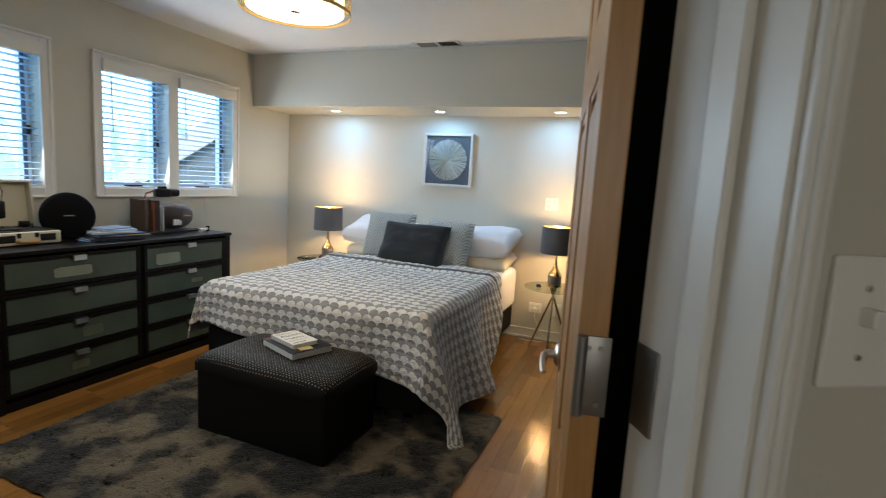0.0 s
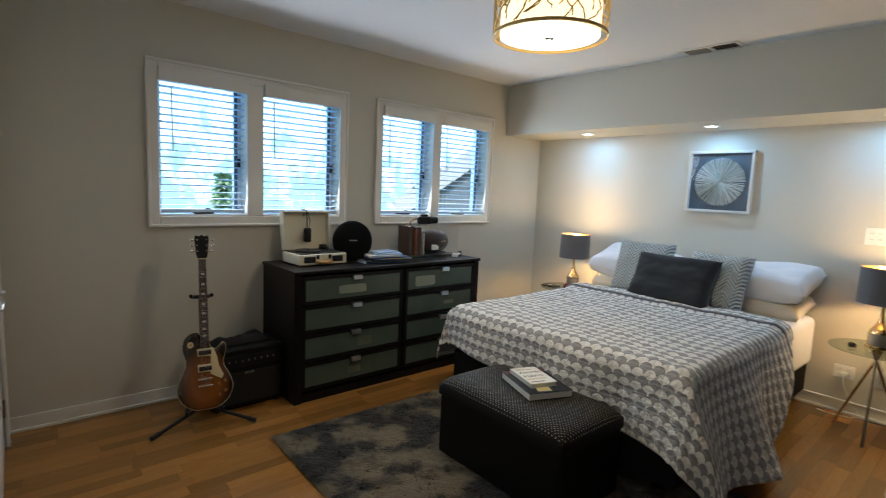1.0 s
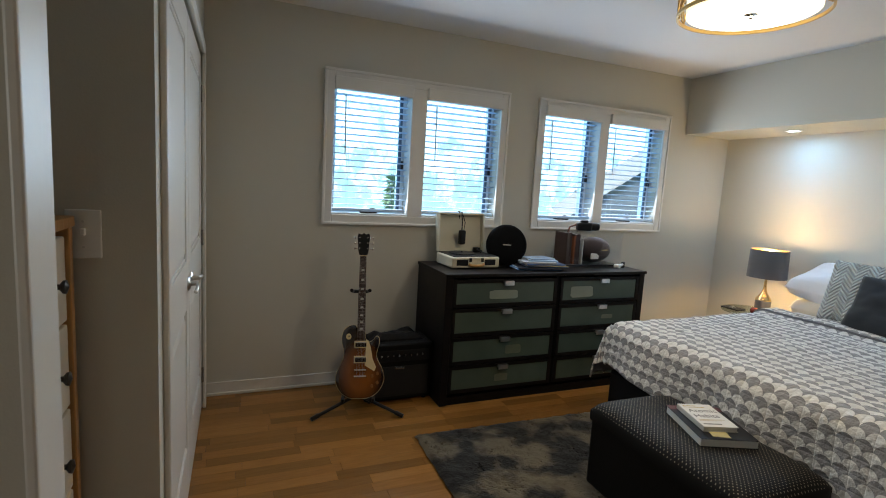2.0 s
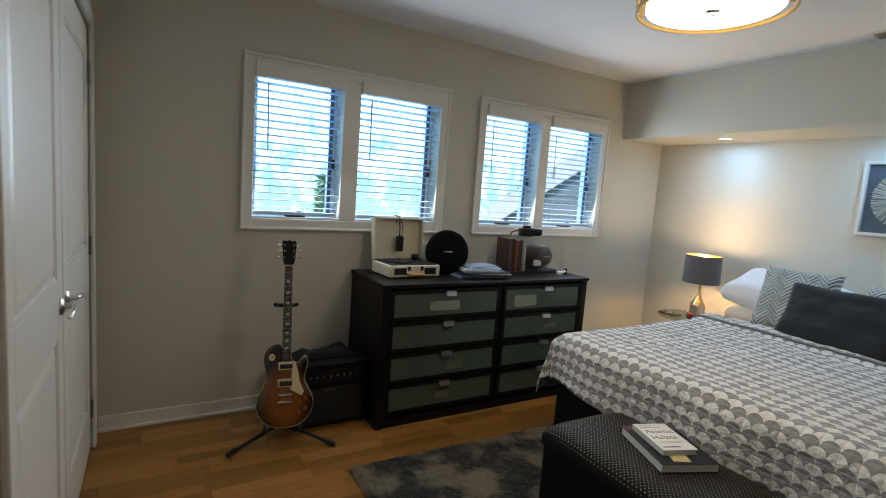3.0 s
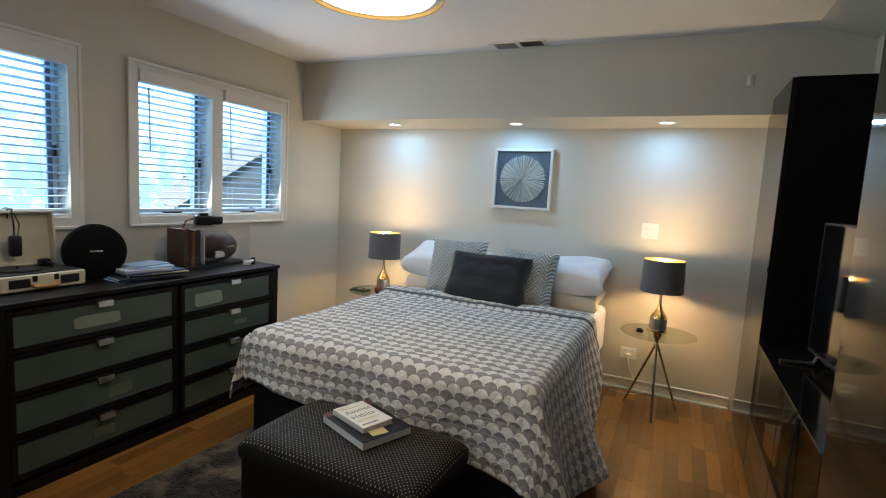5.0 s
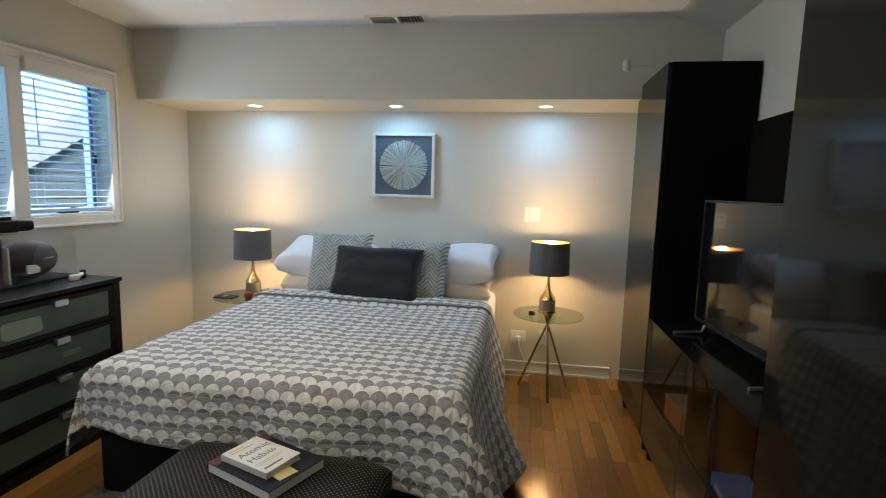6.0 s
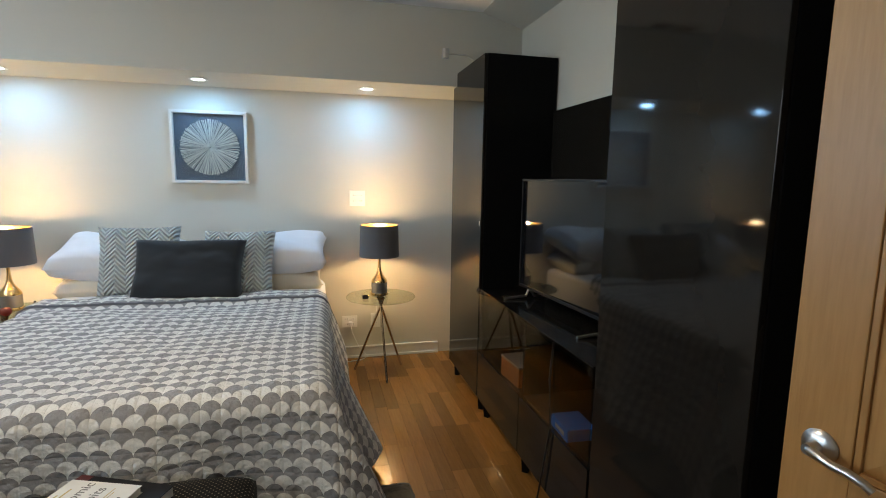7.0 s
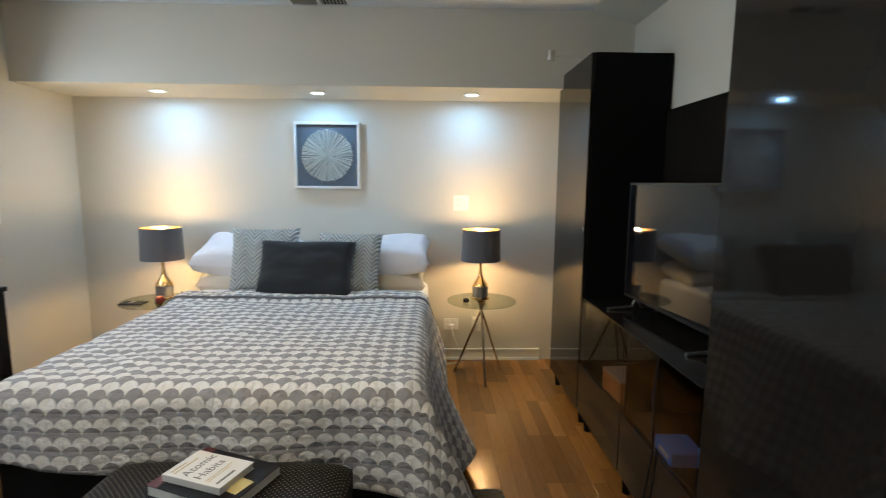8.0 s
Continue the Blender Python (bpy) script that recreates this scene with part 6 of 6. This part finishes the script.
GOLDINK = mat("gold_ink", (0.50, 0.36, 0.13), 0.4, scale=60)
lettering(white, "Atomic", 0.042, pose(-0.060, 0.026, 0.0222), INK)
lettering(white, "Habits", 0.042, pose(-0.060, -0.022, 0.0222), INK)
for y, x1, w in ((0.088, 0.000, 0.0026), (0.074, 0.030, 0.0026), (-0.044, 0.050, 0.0014), (-0.053, 0.035, 0.0014)):
    part("small_print", box((-0.060, y - w, 0.0221), (x1, y + w, 0.0225)), GOLDINK, white)
part("author_line", box((-0.060, -0.087, 0.0221), (0.015, -0.079, 0.0225)), INK, white)
slip = thing("paper_slip", "pale yellow paper slip lying on the black book", "paper", pose(2.037, -2.405, OT[2] + 0.0347, 0, 0, -28))
part("sheet", box((-0.025, -0.035, 0), (0.025, 0.035, 0.0012)), mat("yellow_paper", (0.62, 0.52, 0.22), 0.7, scale=40), slip)

# ---------------- on the bedside tables ----------------
TT = 0.5622
cup = thing("ring_dish", "small dark metal watch lying on the glass table", "watch", pose(2.85, -0.42, TT))
part("band", lathe([(0.018, 0), (0.021, 0), (0.021, 0.022), (0.018, 0.022)], 24, close=True), PLASTICBLACK, cup, smooth=40)
part("dial", box((0.018, -0.014, 0.002), (0.024, 0.014, 0.024), 0.003), CHROME, cup)
ap = thing("red_ornament", "small dark red round ornament on the bedside table", "ornament", pose(0.80, -0.49, TT))
part("ball", lathe([(0, 0), (0.016, 0.002), (0.029, 0.018), (0.030, 0.034), (0.020, 0.050), (0.006, 0.053), (0, 0.050)], 24), mat("dark_red_glaze", (0.16, 0.025, 0.02), 0.25, scale=30, amount=0.4), ap, smooth=60)
tr = thing("tray", "small dark tray with keys on the bedside table", "tray", pose(0.63, -0.50, TT))
part("dish", box((-0.075, -0.05, 0), (0.075, 0.05, 0.010), 0.004), PLASTICBLACK, tr)
for k in range(3):
    part("key", box((-0.02 + k * 0.012, -0.02, 0.010 + k * 0.002), (-0.012 + k * 0.012, 0.03, 0.0118 + k * 0.002), m=pose(0, 0, 0, 0, 0, 30 * k)), STEEL, tr)
bt = thing("small_bottle", "tiny black bottle on the bedside table", "bottle", pose(0.885, -0.36, TT))
part("flask", lathe([(0, 0), (0.014, 0), (0.015, 0.03), (0.006, 0.040), (0.006, 0.055), (0, 0.055)], 18), PLASTICBLACK, bt, smooth=40)

# ---------------- on and at the black cabinets ----------------
bx = thing("storage_box", "brown and orange carton inside the smoked media bench", "box", pose(3.517, -1.56, 0.3884, 0, 0, 4))
part("carton", box((-0.06, -0.10, 0), (0.06, 0.10, 0.095), 0.003), mat("orange_carton", (0.75, 0.27, 0.06), 0.5, tint=(0.35, 0.13, 0.05), scale=20, amount=0.9), bx)
part("lid", box((-0.062, -0.102, 0.095), (0.062, 0.102, 0.105), 0.002), mat("pale_carton", (0.50, 0.40, 0.30), 0.6), bx)
bx = thing("storage_box", "bright blue carton inside the smoked media bench", "box", pose(3.517, -2.10, 0.3884, 0, 0, -3))
part("carton", box((-0.06, -0.075, 0), (0.06, 0.075, 0.05), 0.003), mat("blue_carton", (0.012, 0.27, 0.90), 0.4, tint=(0.01, 0.17, 0.70), scale=16, amount=0.8), bx)
part("printed_band", box((-0.0612, -0.05, 0.016), (-0.0598, 0.03, 0.032)), mat("white_print", (0.6, 0.62, 0.66), 0.5), bx)

hk = thing("cabinet_spotlight", "small brushed steel spotlight on an arm above the cabinet", "lamp", pose(3.44, -0.79, 2.0625))
part("arm", tube([(0.05, 0, 0.0), (0.03, 0, 0.030), (-0.02, 0, 0.052), (-0.135, 0, 0.052)], 0.004, 10), STEEL, hk, smooth=40)
part("head", rod((-0.145, 0, 0.026), (-0.145, 0, 0.080), 0.021, sides=24), STEEL, hk, "steel cylinder head", smooth=40)
cable = tube([(3.575, -2.050, 0.752), (3.475, -2.055, 0.755), (3.437, -2.060, 0.748), (3.430, -2.055, 0.60), (3.432, -2.075, 0.40), (3.427, -2.040, 0.22), (3.425, -2.000, 0.05), (3.445, -1.980, 0.008), (3.575, -1.940, 0.006)], 0.0045, 8)
tagged(part("television_cable", cable, PLASTICBLACK, smooth=40), "black cable hanging down the bench front", "cable")

# ---------------- floor ----------------
tagged(part("floor", box((-0.16, -7.2, -0.12), (6.2, 0.12, -0.006)), JOINT), "golden oak strip floor", "floor", kind="structure")
floor_ob = bpy.data.objects["floor"]
PLANKS = {}


def plank_mesh(length):
    if length not in PLANKS:
        bm = bmesh.new()
        w, l, b = 0.0708 / 2, length / 2 - 0.0004, 0.0004
        lo = [bm.verts.new((x * w, y * l, -0.006)) for x, y in ((-1, -1), (1, -1), (1, 1), (-1, 1))]
        mid = [bm.verts.new((x * w, y * l, -b)) for x, y in ((-1, -1), (1, -1), (1, 1), (-1, 1))]
        top = [bm.verts.new((x * (w - b), y * (l - b), 0)) for x, y in ((-1, -1), (1, -1), (1, 1), (-1, 1))]
        for p, q in ((lo, mid), (mid, top)):
            for i in range(4):
                bm.faces.new((p[i], p[(i + 1) % 4], q[(i + 1) % 4], q[i]))
        bm.faces.new(top)
        me = bpy.data.meshes.new("floor_plank")
        bm.to_mesh(me)
        bm.free()
        me.materials.append(FLOORWOOD)
        PLANKS[length] = me
    return PLANKS[length]


rng = random.Random(21)
rest_v, rest_f = [], []
count = 0
for c in range(87):
    x = 0.036 + c * 0.0715
    y = 0.25 + (c // 4 % 3) * 0.147 + rng.uniform(-0.03, 0.03)
    while y > -6.7:
        length = 0.442
        yc = y - length / 2
        y -= length
        if yc + length / 2 > 0.3:
            continue
        near = (0.5 < x < 1.9 and -4.3 < yc < -2.9) or (2.45 < x < 3.5 and -3.6 < yc < -0.03) or (x < 0.95 and -4.3 < yc < -2.9)
        if near and count < 295:
            o = new("floor_plank", plank_mesh(length))
            o.parent = floor_ob
            o.location = (x, yc, 0)
            count += 1
        else:
            k = len(rest_v)
            w, l, b = 0.0708 / 2, length / 2 - 0.0004, 0.0004
            rest_v += [(x + sx * w, yc + sy * l, -0.006) for sx, sy in ((-1, -1), (1, -1), (1, 1), (-1, 1))]
            rest_v += [(x + sx * (w - b), yc + sy * (l - b), 0) for sx, sy in ((-1, -1), (1, -1), (1, 1), (-1, 1))]
            rest_f += [(k + i, k + (i + 1) % 4, k + 4 + (i + 1) % 4, k + 4 + i) for i in range(4)] + [(k + 4, k + 5, k + 6, k + 7)]
me = bpy.data.meshes.new("floor_planks")
me.from_pydata(rest_v, [], rest_f)
me.materials.append(FLOORWOOD)
o = new("floor_planks", me)
o.parent = floor_ob
tagged(o, kind="stuff")
